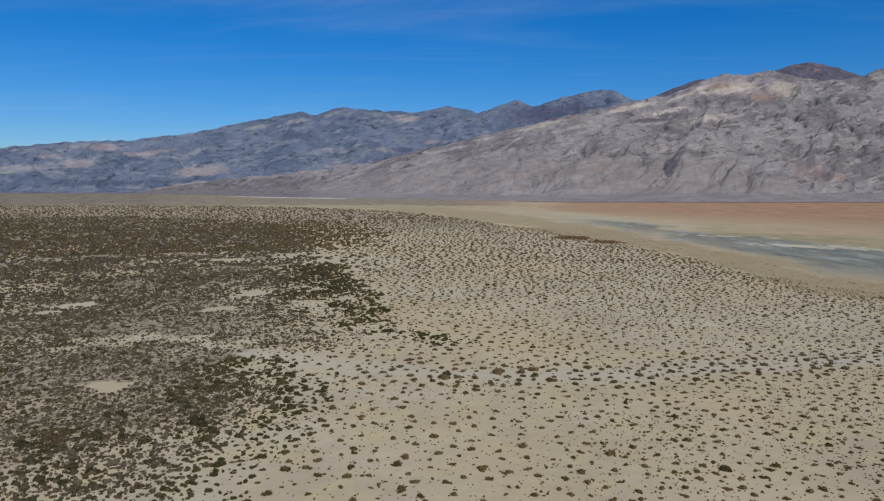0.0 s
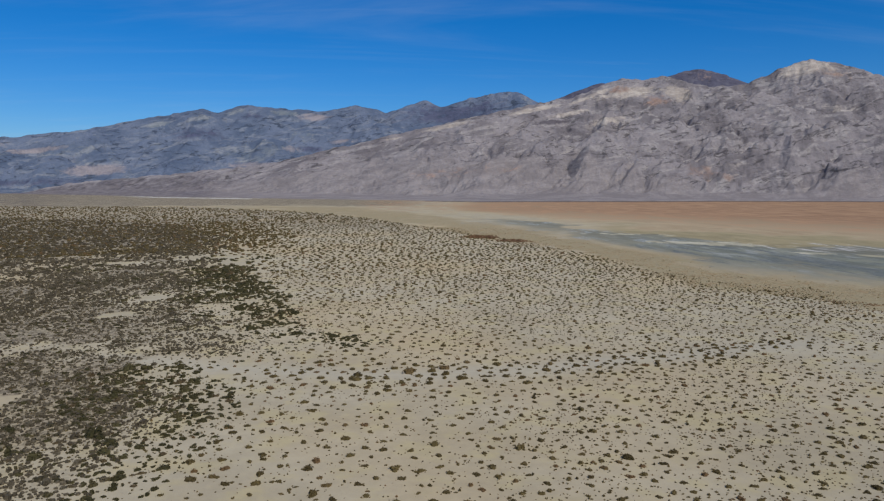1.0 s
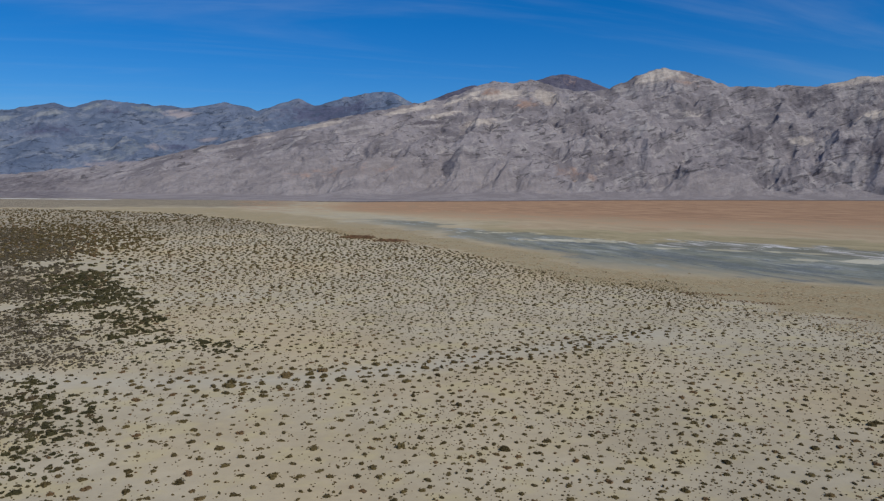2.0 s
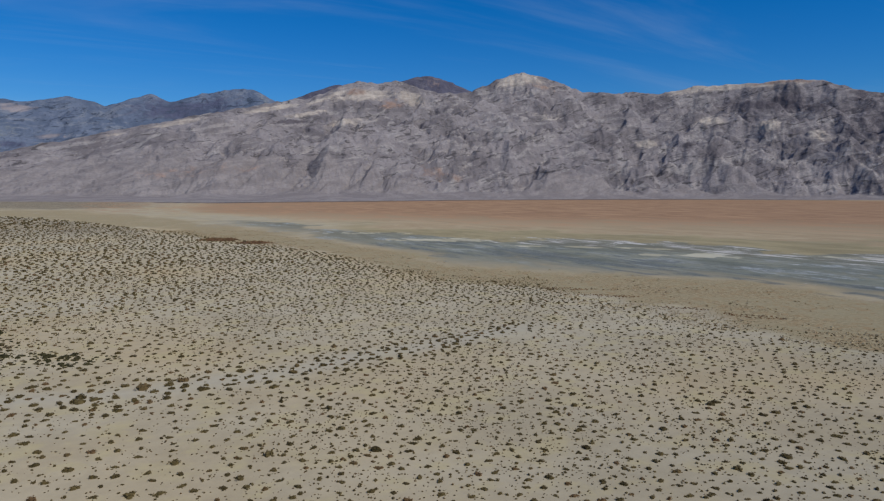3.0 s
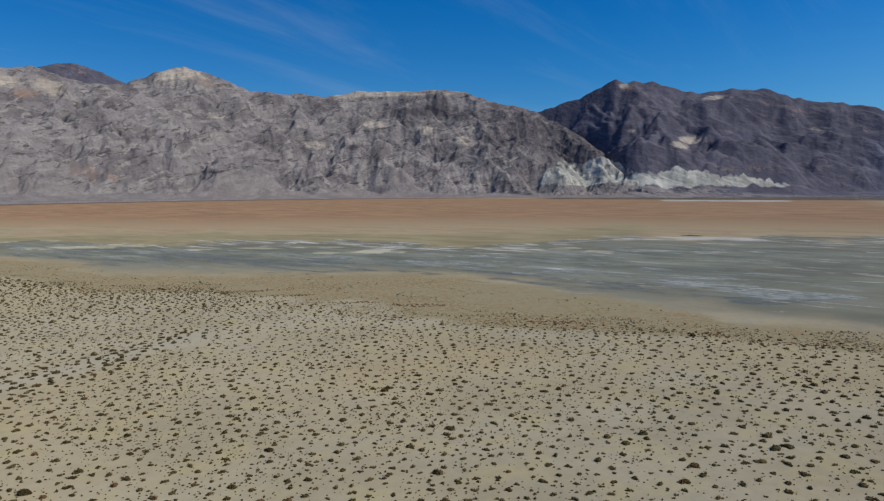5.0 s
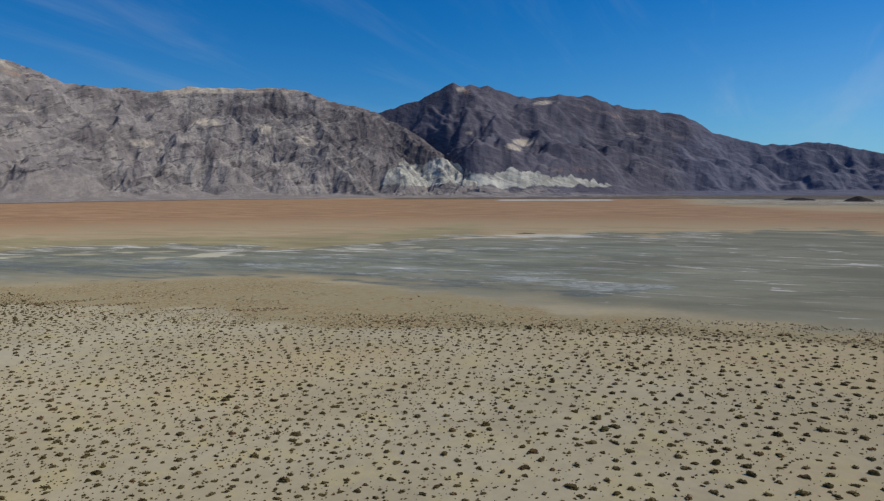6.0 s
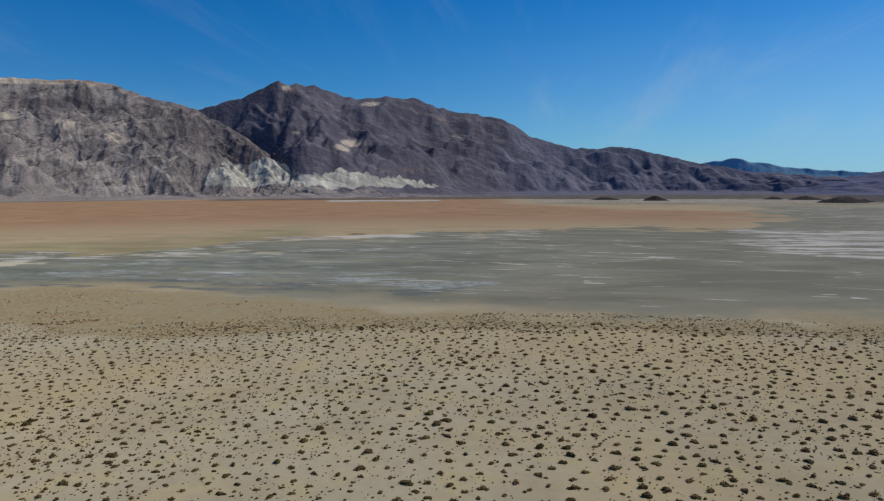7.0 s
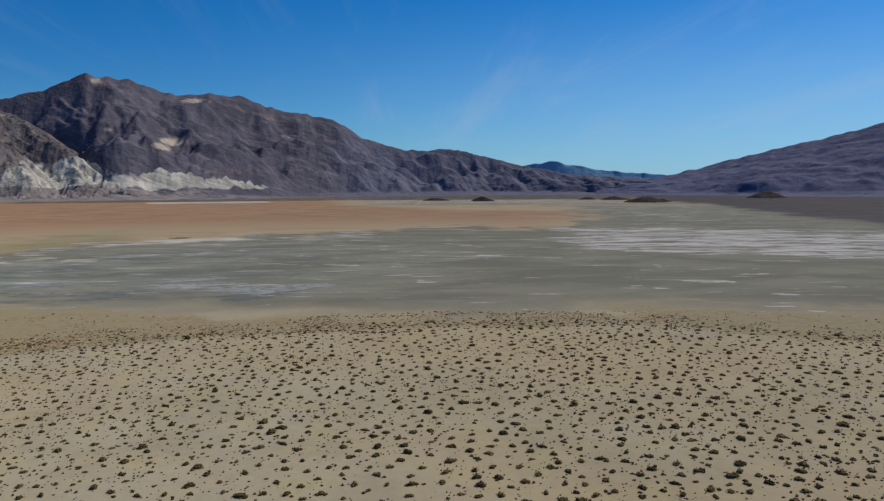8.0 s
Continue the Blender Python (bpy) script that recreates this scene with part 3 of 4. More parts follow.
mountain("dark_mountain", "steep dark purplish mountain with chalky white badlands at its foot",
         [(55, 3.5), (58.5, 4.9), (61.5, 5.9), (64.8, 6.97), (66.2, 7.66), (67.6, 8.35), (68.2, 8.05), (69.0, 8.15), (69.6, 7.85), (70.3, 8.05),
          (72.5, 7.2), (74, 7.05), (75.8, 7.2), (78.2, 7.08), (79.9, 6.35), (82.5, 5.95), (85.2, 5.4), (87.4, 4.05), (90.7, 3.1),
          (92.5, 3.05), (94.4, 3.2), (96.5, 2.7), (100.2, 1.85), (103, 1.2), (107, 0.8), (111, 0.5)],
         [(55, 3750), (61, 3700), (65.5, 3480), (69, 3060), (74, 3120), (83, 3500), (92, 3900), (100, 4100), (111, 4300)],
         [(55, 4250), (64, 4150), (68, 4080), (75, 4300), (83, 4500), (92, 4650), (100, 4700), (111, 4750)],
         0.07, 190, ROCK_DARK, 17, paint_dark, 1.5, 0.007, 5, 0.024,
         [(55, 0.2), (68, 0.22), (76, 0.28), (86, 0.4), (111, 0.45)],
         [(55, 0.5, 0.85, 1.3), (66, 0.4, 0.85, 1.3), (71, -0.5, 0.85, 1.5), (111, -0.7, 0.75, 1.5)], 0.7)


def paint_far(a, s, h, x, y, z):
    def at(b, level, wb, wl, k):
        return blob(a, h, b, level, wb, wl, x, y, k)

    tan = np.maximum.reduce([
        0.9 * at(-25.5, 0.86, 1.8, 0.10, 61), 0.9 * at(-27.1, 0.55, 1.3, 0.14, 62), 0.95 * at(-22.3, 0.71, 2.2, 0.07, 63), 0.95 * at(-18.5, 0.32, 2.4, 0.10, 64),
        0.8 * at(-7.4, 0.29, 2.6, 0.04, 65), 0.8 * at(-4.7, 0.48, 1.0, 0.06, 66), 0.8 * at(-0.8, 0.57, 1.8, 0.05, 67), 0.75 * at(-2.9, 0.91, 1.3, 0.06, 68),
        0.6 * at(-29.0, 0.72, 1.3, 0.08, 69)])
    pale = np.maximum.reduce([
        0.8 * at(-30.6, 0.47, 2.2, 0.14, 71), 0.8 * at(-14.3, 0.89, 1.4, 0.06, 72), 0.75 * at(-11.3, 0.88, 1.4, 0.07, 73), 0.75 * at(-4.9, 0.94, 1.6, 0.05, 74),
        0.6 * at(-8.6, 0.94, 1.2, 0.05, 75), 0.5 * at(-9.5, 0.45, 2.5, 0.12, 76), np.clip(0.10 + 1.1 * fbm(x / 260, y / 160, 64, 6), 0, 0.5)])
    dark = np.maximum.reduce([0.7 * at(-11.8, 0.68, 3.2, 0.12, 81), 0.6 * at(-7.6, 0.86, 1.6, 0.06, 82), 0.75 * at(8.0, 0.85, 5.0, 0.16, 83),
                              0.65 * at(-2.9, 0.49, 1.8, 0.06, 84), 0.6 * at(-25.0, 0.17, 9.0, 0.09, 85), 0.4 * at(-20.5, 0.52, 3.0, 0.10, 86)])
    return {"pale": pale * (1 - dark), "red": tan, "dark": dark, "fan": 0.3 * (1 - fade(s, 0.06, 0.14)), "chalk": 0 * s}


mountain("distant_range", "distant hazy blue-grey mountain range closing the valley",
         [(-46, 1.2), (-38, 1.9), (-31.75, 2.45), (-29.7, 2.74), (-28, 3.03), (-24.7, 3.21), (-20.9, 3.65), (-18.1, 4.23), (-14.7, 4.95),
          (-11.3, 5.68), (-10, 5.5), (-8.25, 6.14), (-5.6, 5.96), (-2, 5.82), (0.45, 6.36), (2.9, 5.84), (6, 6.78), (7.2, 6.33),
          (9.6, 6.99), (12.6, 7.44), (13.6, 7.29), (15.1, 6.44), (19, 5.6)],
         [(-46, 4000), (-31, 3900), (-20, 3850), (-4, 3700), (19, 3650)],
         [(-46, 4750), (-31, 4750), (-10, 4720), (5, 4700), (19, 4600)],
         0.08, 110, ROCK_FAR_HAZED, 29, paint_far, 1.3, 0.006, 4, 0.05, spurs=((-46, 0.4, 0.9, 1.1), (19, 0.4, 0.9, 1.1)))


def paint_plain(a, s, h, x, y, z):
    return {"pale": 0 * s, "red": 0 * s, "dark": 0 * s, "fan": 0 * s, "chalk": 0 * s}


mountain("valley_head_hills", "low far hills in painted teal-blue haze at the head of the valley",
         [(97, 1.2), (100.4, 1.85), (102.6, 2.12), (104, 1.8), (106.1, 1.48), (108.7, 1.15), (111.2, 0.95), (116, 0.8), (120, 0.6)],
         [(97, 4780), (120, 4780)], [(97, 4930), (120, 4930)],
         0.1, 40, ROCK_END_HAZED, 41, paint_plain, 1.0, 0.004, 6, 0.03, spurs=((97, 0.0, 0.2, 1.0), (120, 0.0, 0.2, 1.0)))

mountain("southern_mountain", "long mountain slope in painted slate-blue haze rising from a dark fan",
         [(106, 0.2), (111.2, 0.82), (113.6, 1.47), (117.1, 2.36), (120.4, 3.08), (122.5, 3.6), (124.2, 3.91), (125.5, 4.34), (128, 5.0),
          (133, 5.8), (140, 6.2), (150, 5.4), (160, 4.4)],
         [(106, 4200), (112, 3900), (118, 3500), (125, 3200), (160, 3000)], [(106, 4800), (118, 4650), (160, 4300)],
         0.1, 110, ROCK_SOUTH_HAZED, 53, paint_plain, 1.3, 0.006, 6, 0.03, spurs=((106, -0.4, 0.12, 1.5), (118, -0.4, 0.18, 1.5), (160, -0.4, 0.4, 1.5)), crumbs=0.3)


def lava_hill(bearing, dist, width, height, seed, mat=LAVA, name="lava_hill", label="low black lava rock hill on the salt flat"):
    """A low hill of broken rock standing on the flat."""
    n = 28
    u, v = np.meshgrid(np.linspace(-1, 1, n), np.linspace(-1, 1, n // 2))
    d = np.sqrt(u * u + v * v) + 0.18 * fbm(u * 2 + seed, v * 2, seed, 3)
    z = height * np.clip(1 - d, 0, 1) ** 0.8 * (1 + 0.35 * ridged(u * 2.5, v * 2.5 + seed, seed, 3)) - 0.4
    th = radians(bearing)
    ux, uy = math.sin(th), math.cos(th)
    cx, cy = dist * ux, dist * uy
    x, y = cx + u * width / 2 * uy + v * width * 0.45 * ux, cy - u * width / 2 * ux + v * width * 0.45 * uy
    one = np.zeros_like(z)
    me = grid_mesh(name, x, y, z, mat, {k: one for k in ("pale", "red", "dark", "fan", "chalk")})
    tagged(new(name, me), label, "hill", "hills on the flat")


for k, h in enumerate([(93.2, 2420, 100, 10), (97.0, 2280, 82, 14), (105.3, 2540, 62, 9), (107.4, 2480, 100, 12),
                       (109.7, 2050, 115, 17), (118.3, 2900, 150, 26), (111.0, 2150, 60, 8)]):
    lava_hill(*h, 60 + 3 * k)


lava_hill(73.4, 632, 24, 0.8, 97, MUD, "mud_islet", "low brown mud islet on the wet flat")

# ---- ground ----
# lines on the plan: bearing in degrees, distance in metres
SCRUB_EDGE = [(-180, 260), (-140, 900), (-60, 1650), (-32, 1600), (-12.7, 1420), (-1.6, 1040), (0.7, 930), (4.5, 750), (8, 670), (9.8, 590), (14, 515), (18.4, 440), (23.3, 358), (28.2, 306),
              (34.9, 300), (38.7, 260), (49, 222), (55.3, 209), (65, 207), (79, 207), (96, 212), (106, 216), (116, 216), (126, 219), (180, 260)]
WET_NEAR = [(-180, 320), (-20, 2500), (4, 1100), (9, 830), (14, 665), (20, 505), (28.5, 372), (37.5, 338), (50.6, 318), (57.4, 285), (66, 252), (72, 230),
            (80, 222), (90, 219), (106, 225), (116, 240), (126, 250), (180, 320)]
WET_FAR = [(-180, 330), (-20, 2500), (4, 1150), (9, 880), (14, 740), (20, 635), (29.8, 545), (40, 500), (48, 478), (57, 482), (61, 508), (64.5, 545), (69, 588), (75, 613), (83, 603), (95, 700),
           (104, 730), (111, 1000), (118, 1250), (126, 1200), (180, 800)]
FOOT = [(-180, 3000), (-24, 3700), (-14, 2700), (-4, 2240), (10, 1940), (22, 2120), (32, 2400), (40, 2600), (49, 2850), (61, 2980), (180, 3000)]
SILT_LEFT = [(1100, 11.5), (1200, 9.0), (1600, 7.5), (1900, 9), (2300, 10)]


def along(line, a):
    xs, ys = np.array(line).T
    return np.interp(a, xs, ys)


def scrub_edge(a):
    return along(SCRUB_EDGE, a) * (1 + 0.025 * fbm(a / 4, a * 0 + 3.3, 5, 4))


def dense_bearing(r):
    """Bearing at which the dense scrub gives way to open sand."""
    return np.interp(r, [60, 91, 112, 125, 137, 150, 160, 170, 178, 190, 215, 250, 365, 570, 740, 900, 1300],
                     [-18, -16.5, -13, -10.5, -9.0, -10, -13, -8, -2, -3, -5, -7, -6.5, -5, -7.5, -14, -34])


BARE = [(-25.1, 155, 4.4, 3.4), (-15.4, 272, 5, 7), (-17.8, 240, 5, 3.5), (-27.7, 267, 6, 4), (-29.7, 253, 3.5, 2.5), (-16.8, 402, 8, 7)]


THICK = [(-9.5, 300, 13, 24), (-7.4, 228, 10, 14), (-5.2, 205, 9, 9), (-2.0, 186, 8, 6), (-14.8, 150, 9, 9), (-12.5, 138, 6, 8), (-27.5, 120, 9, 6),
         (-10.1, 340, 12, 26), (-8.8, 266, 12, 17), (-6.6, 218, 9, 11), (-3.8, 192, 8, 6), (-0.1, 181, 6, 4), (-11.9, 269, 8, 13), (-8.0, 238, 8, 10),
         (-16.0, 161, 9, 6), (-13.8, 141, 7, 7), (-11.2, 129, 3.5, 5), (-18.1, 144, 7, 9), (-19.5, 124, 6, 7), (-29.2, 127, 9, 4), (-31.0, 110, 6, 5),
         (-10.1, 788, 32, 42), (-7.9, 599, 26, 38), (-12.7, 736, 36, 26), (-11.0, 640, 32, 44), (-14.9, 470, 22, 9), (-17.9, 457, 22, 7), (-25.0, 457, 50, 4)]


# wet ground: dark slate mud, pale blue-grey brine crust and cream salt margins
SLATE = [(26, 500, 55, 30), (30, 470, 60, 32), (35, 425, 50, 28), (39.5, 395, 55, 26), (45, 366, 60, 26), (50.5, 350, 40, 14), (60, 338, 45, 14), (66, 306, 45, 20), (72, 285, 40, 15)]
BRINE = [(56, 392, 42, 26), (61, 378, 50, 28), (66, 352, 45, 24), (71, 326, 34, 18), (77, 300, 30, 12), (23, 560, 45, 28), (18.5, 660, 45, 40), (13, 790, 50, 55)]
CREAM = [(48, 448, 40, 9), (60, 474, 42, 11), (54, 458, 28, 7), (30, 545, 50, 12), (23, 630, 55, 16), (66.5, 462, 24, 7), (40, 492, 40, 10)]
# rust-brown dry growth along the edge of the playa
RUST = [(52.3, 241, 6.5, 2.6), (50.5, 243, 4, 1.8), (46.7, 249, 8, 1.8), (38.2, 285, 11, 2.6), (41.5, 270, 8, 2.2), (10.5, 568, 12, 16), (13, 530, 10, 12),
        (88, 197, 10, 1.6), (83, 201, 9, 1.5), (74, 205, 8, 1.6), (63, 213, 7, 2.0)]
LANES = [(-23.3, 198, 11, 4), (-20.0, 195, 9, 3.5), (-17.2, 183, 9, 3.5), (-12.0, 166, 9, 4), (-26.0, 204, 8, 3), (-8.0, 160, 10, 5), (-14.5, 174, 6, 4)]


# a dry wash of pale silt that crosses the open sand: x and y along its middle
WASH = [(-75, 178), (-34, 161), (0, 149), (20, 147.5), (40, 150), (60, 155), (85, 160), (110, 166), (128, 173)]


def wash(x, y):
    """How near the dry wash, 0 to 1."""
    mid = np.interp(x, *np.array(WASH).T) + 2.0 * fbm(x / 14, x * 0 + 1.7, 119, 3)
    ends = fade(x, -75, -50) * (1 - fade(x, 112, 128))
    return np.exp(-((y - mid) / 5.5) ** 2) * ends * (y > 60)


def thickets(x, y):
    """The darkest clots of scrub, 0 to 1."""
    return patches(x, y, THICK, 1.2 * fbm(x / 12, y / 12, 73, 4))


def bare(x, y):
    """Open pans of sand among the scrub, 0 to 1."""
    rag = 1.3 * fbm(x / 5, y / 5, 71, 4) + 0.7 * fbm(x / 16, y / 16, 72, 3)
    return np.maximum(patches(x, y, BARE, rag), 0.72 * patches(x, y, LANES, 1.6 * rag))


def patches(x, y, places, wob):
    out = np.zeros_like(x)
    for a, r, wt, wr in places:
        th = math.radians(a)
        t, d = x * math.cos(th) - y * math.sin(th), x * math.sin(th) + y * math.cos(th) - r
        out = np.maximum(out, fade(1.35 - np.sqrt((t / wt) ** 2 + (d / wr) ** 2) + wob, 0.0, 0.5))
    return out


def core(a, r):
    """The heart of the scrub, away from its sandy fringe, 0 to 1."""
    return (0.1 + 0.9 * (1 - fade(a, dense_bearing(r) - 9, dense_bearing(r) - 4))) * (0.5 + 0.5 * fade(r, 108, 135))


def dense(x, y):
    """How dense the scrub stands, 0 to 1."""
    a, r = np.degrees(np.arctan2(x, y)), np.hypot(x, y)
    lobes = 3.0 * fbm(x / 22, y / 22, 77, 4) * np.clip(r / 200, 0.6, 1.2)
    whole = (1 - fade(a + lobes, dense_bearing(r) - 1.8, dense_bearing(r) + 1.8)) * (1 - fade(np.abs(a + 60), 60, 75)) * fade(r, 45, 75)
    return np.maximum(thickets(x, y), whole)


# thin pale brine lines on the mud, the last two faint vehicle tracks: bearing and distance along each, and half width
SALT_AND_TRACK_LINES = [([(78.3, 402), (80, 393), (84, 381), (87.5, 372)], 3.5), ([(91.3, 306), (93.6, 305)], 6.0), ([(98, 326), (102.5, 320)], 3.0),
              ([(88, 470), (92, 455), (97, 440)], 5.0), ([(96, 430), (100, 418), (104, 410)], 4.0), ([(84, 520), (90, 505)], 6.0),
              ([(81.8, 452), (84, 440), (86, 436)], 3.0), ([(93.4, 530), (96, 500), (97.8, 470)], 4.0), ([(64.5, 452), (68.2, 446)], 3.5),
              ([(107, 330), (113, 322), (117, 326)], 2.5), ([(110, 296), (116, 290), (121, 296)], 2.0), ([(100, 272), (106, 268)], 1.8), ([(117, 262), (124, 256)], 1.6),
              ([(87.4, 243), (87.74, 240.4), (89.55, 224.8), (91.51, 208.7), (92, 204)], 0.5), ([(67.6, 262), (68.0, 255), (69.7, 228), (70.2, 221)], 0.4)]


def build_ground():
    ang = np.concatenate([np.arange(-40, 135, 0.25), np.arange(135, 320, 2.5)])
    r = np.concatenate([[0.0, 10, 25, 45], 60 * 1.0165 ** np.arange(0, 345)])[:, None]
    th = np.radians(ang)
    x, y = r * np.sin(th), r * np.cos(th)
    a = np.where(ang > 180, ang - 360, ang) + 0 * r
    rr = r + 0 * ang
    wob = 1 + 0.10 * fbm(x / 90, y / 90, 81, 5) + 0.05 * fbm(x / 17, y / 17, 82, 3)
    edge, near, far_ = along(SCRUB_EDGE, a), along(WET_NEAR, a), along(WET_FAR, a)
    q = rr * wob
    far_ = far_ * (1 + 0.20 * fbm(x / 130, y / 130, 85, 4) + 0.06 * fbm(x / 24, y / 24, 87, 3))
    d = dense(x, y)
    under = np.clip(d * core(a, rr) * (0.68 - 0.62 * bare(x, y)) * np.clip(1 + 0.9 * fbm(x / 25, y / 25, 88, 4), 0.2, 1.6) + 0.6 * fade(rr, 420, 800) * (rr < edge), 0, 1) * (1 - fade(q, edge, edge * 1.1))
    litter = fade(q, edge * 0.95, edge * 1.05) * (1 - fade(q, near * 0.92, near * 1.14)) * (1 - 0.3 * fade(rr, 450, 800))
    outside = fade(q, near * 0.84, near * 1.3)
    margin = np.interp(a, [56, 68], [1.0, 0.25])
    olive = outside * np.clip(1.0 - fade(q, far_ * 1.0, far_ * 1.14), 0, 1)
    basin = outside * (1 - fade(q, far_ * 0.78, far_ * 1.12))
    wet = 0.72 * basin * np.interp(a, [0, 8, 20, 30, 60, 78, 88, 96], [0.4, 0.75, 0.9, 1.0, 1.0, 0.85, 0.55, 0.2]) \
        * np.interp((q - near) / np.maximum(far_ - near, 1), [0, 0.12, 0.3, 0.8, 1], [0.0, 0.35, 1, 1, 0.6])
    left = np.interp(rr, *np.array(SILT_LEFT).T)
    side = fade(a + 3 * fbm(x / 200, y / 200, 83, 4), left - 2.5, left + 3) * (1 - fade(a + 5 * fbm(x / 150, y / 150, 84, 4), 100, 112))
    beyond = fade(q, far_ * (0.9 + 0.08 * margin), far_ * (1.02 + 0.48 * margin))
    silt = beyond * side * np.interp(rr, [550, 700, 950, 1250, 2300, 3000], [0.0, 0.3, 0.62, 1.0, 1.0, 0.25]) * (1 - fade(a, 84, 100) * fade(rr, 1100, 1500))
    buff = np.clip(beyond * side, 0, 1)
    olive = olive * (0.15 + 0.85 * fade(a, 2, 14))
    south = fade(a, 96, 108)
    head = fade(rr * wob, 1450, 1900) * fade(a, 80, 92)
    silt = silt * np.interp(a, [8, 20, 36], [0.55, 0.7, 1.0])
    silt, buff, olive = silt * (1 - head), buff * (1 - head), np.maximum(olive, outside * fade(a, 90, 99)) * (1 - head)
    under = np.maximum(under, 0.8 * head)
    plain = fade(rr * wob, 1250, 1600) * (1 - fade(a, 2, 10))
    under = np.maximum(under, 0.85 * plain)
    silt = np.maximum(silt, 0.42 * fade(rr * wob, 950, 1250) * fade(a, -4, 3) * (1 - fade(a, 10, 14)))
    buff, litter = buff * (1 - plain), litter * (1 - plain)
    salt = np.maximum.reduce([
        0.65 * fade(a + 5 * fbm(x / 60, y / 60, 95, 4), 98, 106) * fade(rr, 430, 480) * (1 - fade(rr, 700, 800)),
        0.26 * basin * fade(a, 45, 58) * (1 - fade(a, 92, 112)),
        0.22 * basin * fade(a, 84, 92),
        0.5 * fade(rr, far_ * 0.86, far_ * 0.97) * (1 - fade(rr, far_ * 0.99, far_ * 1.08)) * fade(a, 26, 32) * (1 - fade(a, 86, 94)),
        0.34 * south * fade(rr, 800, 950) * (1 - fade(rr, 1700, 2300)),
        1.4 * fade(a, 70.5, 72) * (1 - fade(a, 79, 81)) * fade(rr, 2220, 2270) * (1 - fade(rr, 2470, 2540)),
        0.9 * fade(a, -19, -15) * (1 - fade(a, -9, -6)) * fade(rr / along(FOOT, a), 0.90, 0.92) * (1 - fade(rr / along(FOOT, a), 0.965, 0.98)),
        0.6 * fade(a, 64, 67) * (1 - fade(a, 78, 81)) * fade(rr, 585, 595) * (1 - fade(rr, 612, 622)),
        0.5 * fade(rr, 1500, 2100) * (1 - fade(rr, 2600, 3000)) * fade(a, 82, 90)])
    foot_r = along(FOOT, a)
    fan_line = along([(-180, 800), (107, 3200), (110, 2600), (113, 2000), (116, 1600), (120, 1200), (126, 920), (135, 850), (180, 800)], a)
    ochre = 0.95 * fade(rr, far_ * 0.98, far_ * 1.05) * (1 - fade(rr, far_ * 1.15, far_ * 1.4)) * fade(a, 16, 24) * (1 - fade(a, 66, 74))
    wild = 1.3 * fbm(x / 45, y / 45, 111, 5) + 0.7 * fbm(x / 14, y / 14, 112, 3) - 0.1
    slate, brine, cream = (k * patches(x, y, places, wild) for k, places in ((0.52, SLATE), (0.44, BRINE), (0.78, CREAM)))
    fringe = fade(q, edge * 0.95, edge) * (1 - fade(q, edge * 1.02, edge * 1.07)) * fade(a, 25, 40)
    cream = np.maximum(cream, 0.36 * fringe)
    for ends, size in SALT_AND_TRACK_LINES:
        r_line = along(ends, a) * (1 + 0.006 * fbm(a * 1.5, a * 0 + 2.7, 89, 3))
        soft = min(0.8, 0.2 * (ends[-1][0] - ends[0][0]))
        on = fade(a, ends[0][0], ends[0][0] + soft) * (1 - fade(a, ends[-1][0] - soft, ends[-1][0]))
        salt = np.maximum(salt, 0.55 * on * (1 - fade(np.abs(rr - r_line), size * 0.6, size * 2.2)))
    gravel = np.maximum(0.65 * fade(rr, foot_r * 0.93, foot_r * 0.97) * fade(a, 2, 8) * (1 - fade(a, 55, 62)),
                        fade(a, 105, 112) * fade(rr * wob, 0.72 * fan_line, 1.2 * fan_line))
    gravel = np.maximum(gravel, 0.6 * fade(a, 58, 64) * fade(rr, 2520, 2620) * (1 - fade(a, 108, 112)))
    gravel = np.maximum(gravel, 0.45 * fade(rr, 3000, 3500) * (1 - fade(a, -5, 2)))
    gravel = np.maximum(gravel, 0.42 * fade(-a, 12, 24) * fade(rr * wob, 1350, 1750) * (rr > edge))
    salt = salt * (1 - gravel)
    z = 0.10 * fbm(x / 6, y / 6, 91, 3) * (1 - fade(rr, 230, 320)) - 0.12
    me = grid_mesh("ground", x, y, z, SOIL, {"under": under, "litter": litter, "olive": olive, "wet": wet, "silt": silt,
                                             "buff": buff, "salt": salt, "gravel": gravel, "ochre": ochre,
                                             "slate": slate, "brine": brine, "cream": cream, "wash": wash(x, y)}, closed=True)
    tagged(new("ground", me), "sandy desert floor running into a wet, salt-streaked red playa", "ground", kind="structure")


build_ground()


# ---- shrubs ----
def ground_z(x, y):
    r = np.hypot(x, y)
    return 0.10 * fbm(x / 6, y / 6, 91, 3) * (1 - fade(r, 230, 320)) - 0.12


def scatter(count, r0, r1, a0, a1, density, gap):
    """Points thrown over a sector and thinned to a density per square metre, no two in one cell."""
    u = rng.random((count, 3))
    r = np.sqrt(r0**2 + u[:, 0] * (r1**2 - r0**2))
    a = np.radians(a0 + u[:, 1] * (a1 - a0))
    x, y = r * np.sin(a), r * np.cos(a)
    have = count / (math.radians(a1 - a0) / 2 * (r1**2 - r0**2))
    ok = u[:, 2] * have < density(x, y)
    x, y = x[ok], y[ok]
    for shift in (0.0, 0.5):
        cell = np.floor(x / gap + shift) * 100003 + np.floor(y / gap + shift)
        _, first = np.unique(cell, return_index=True)
        x, y = x[first], y[first]
    return x, y


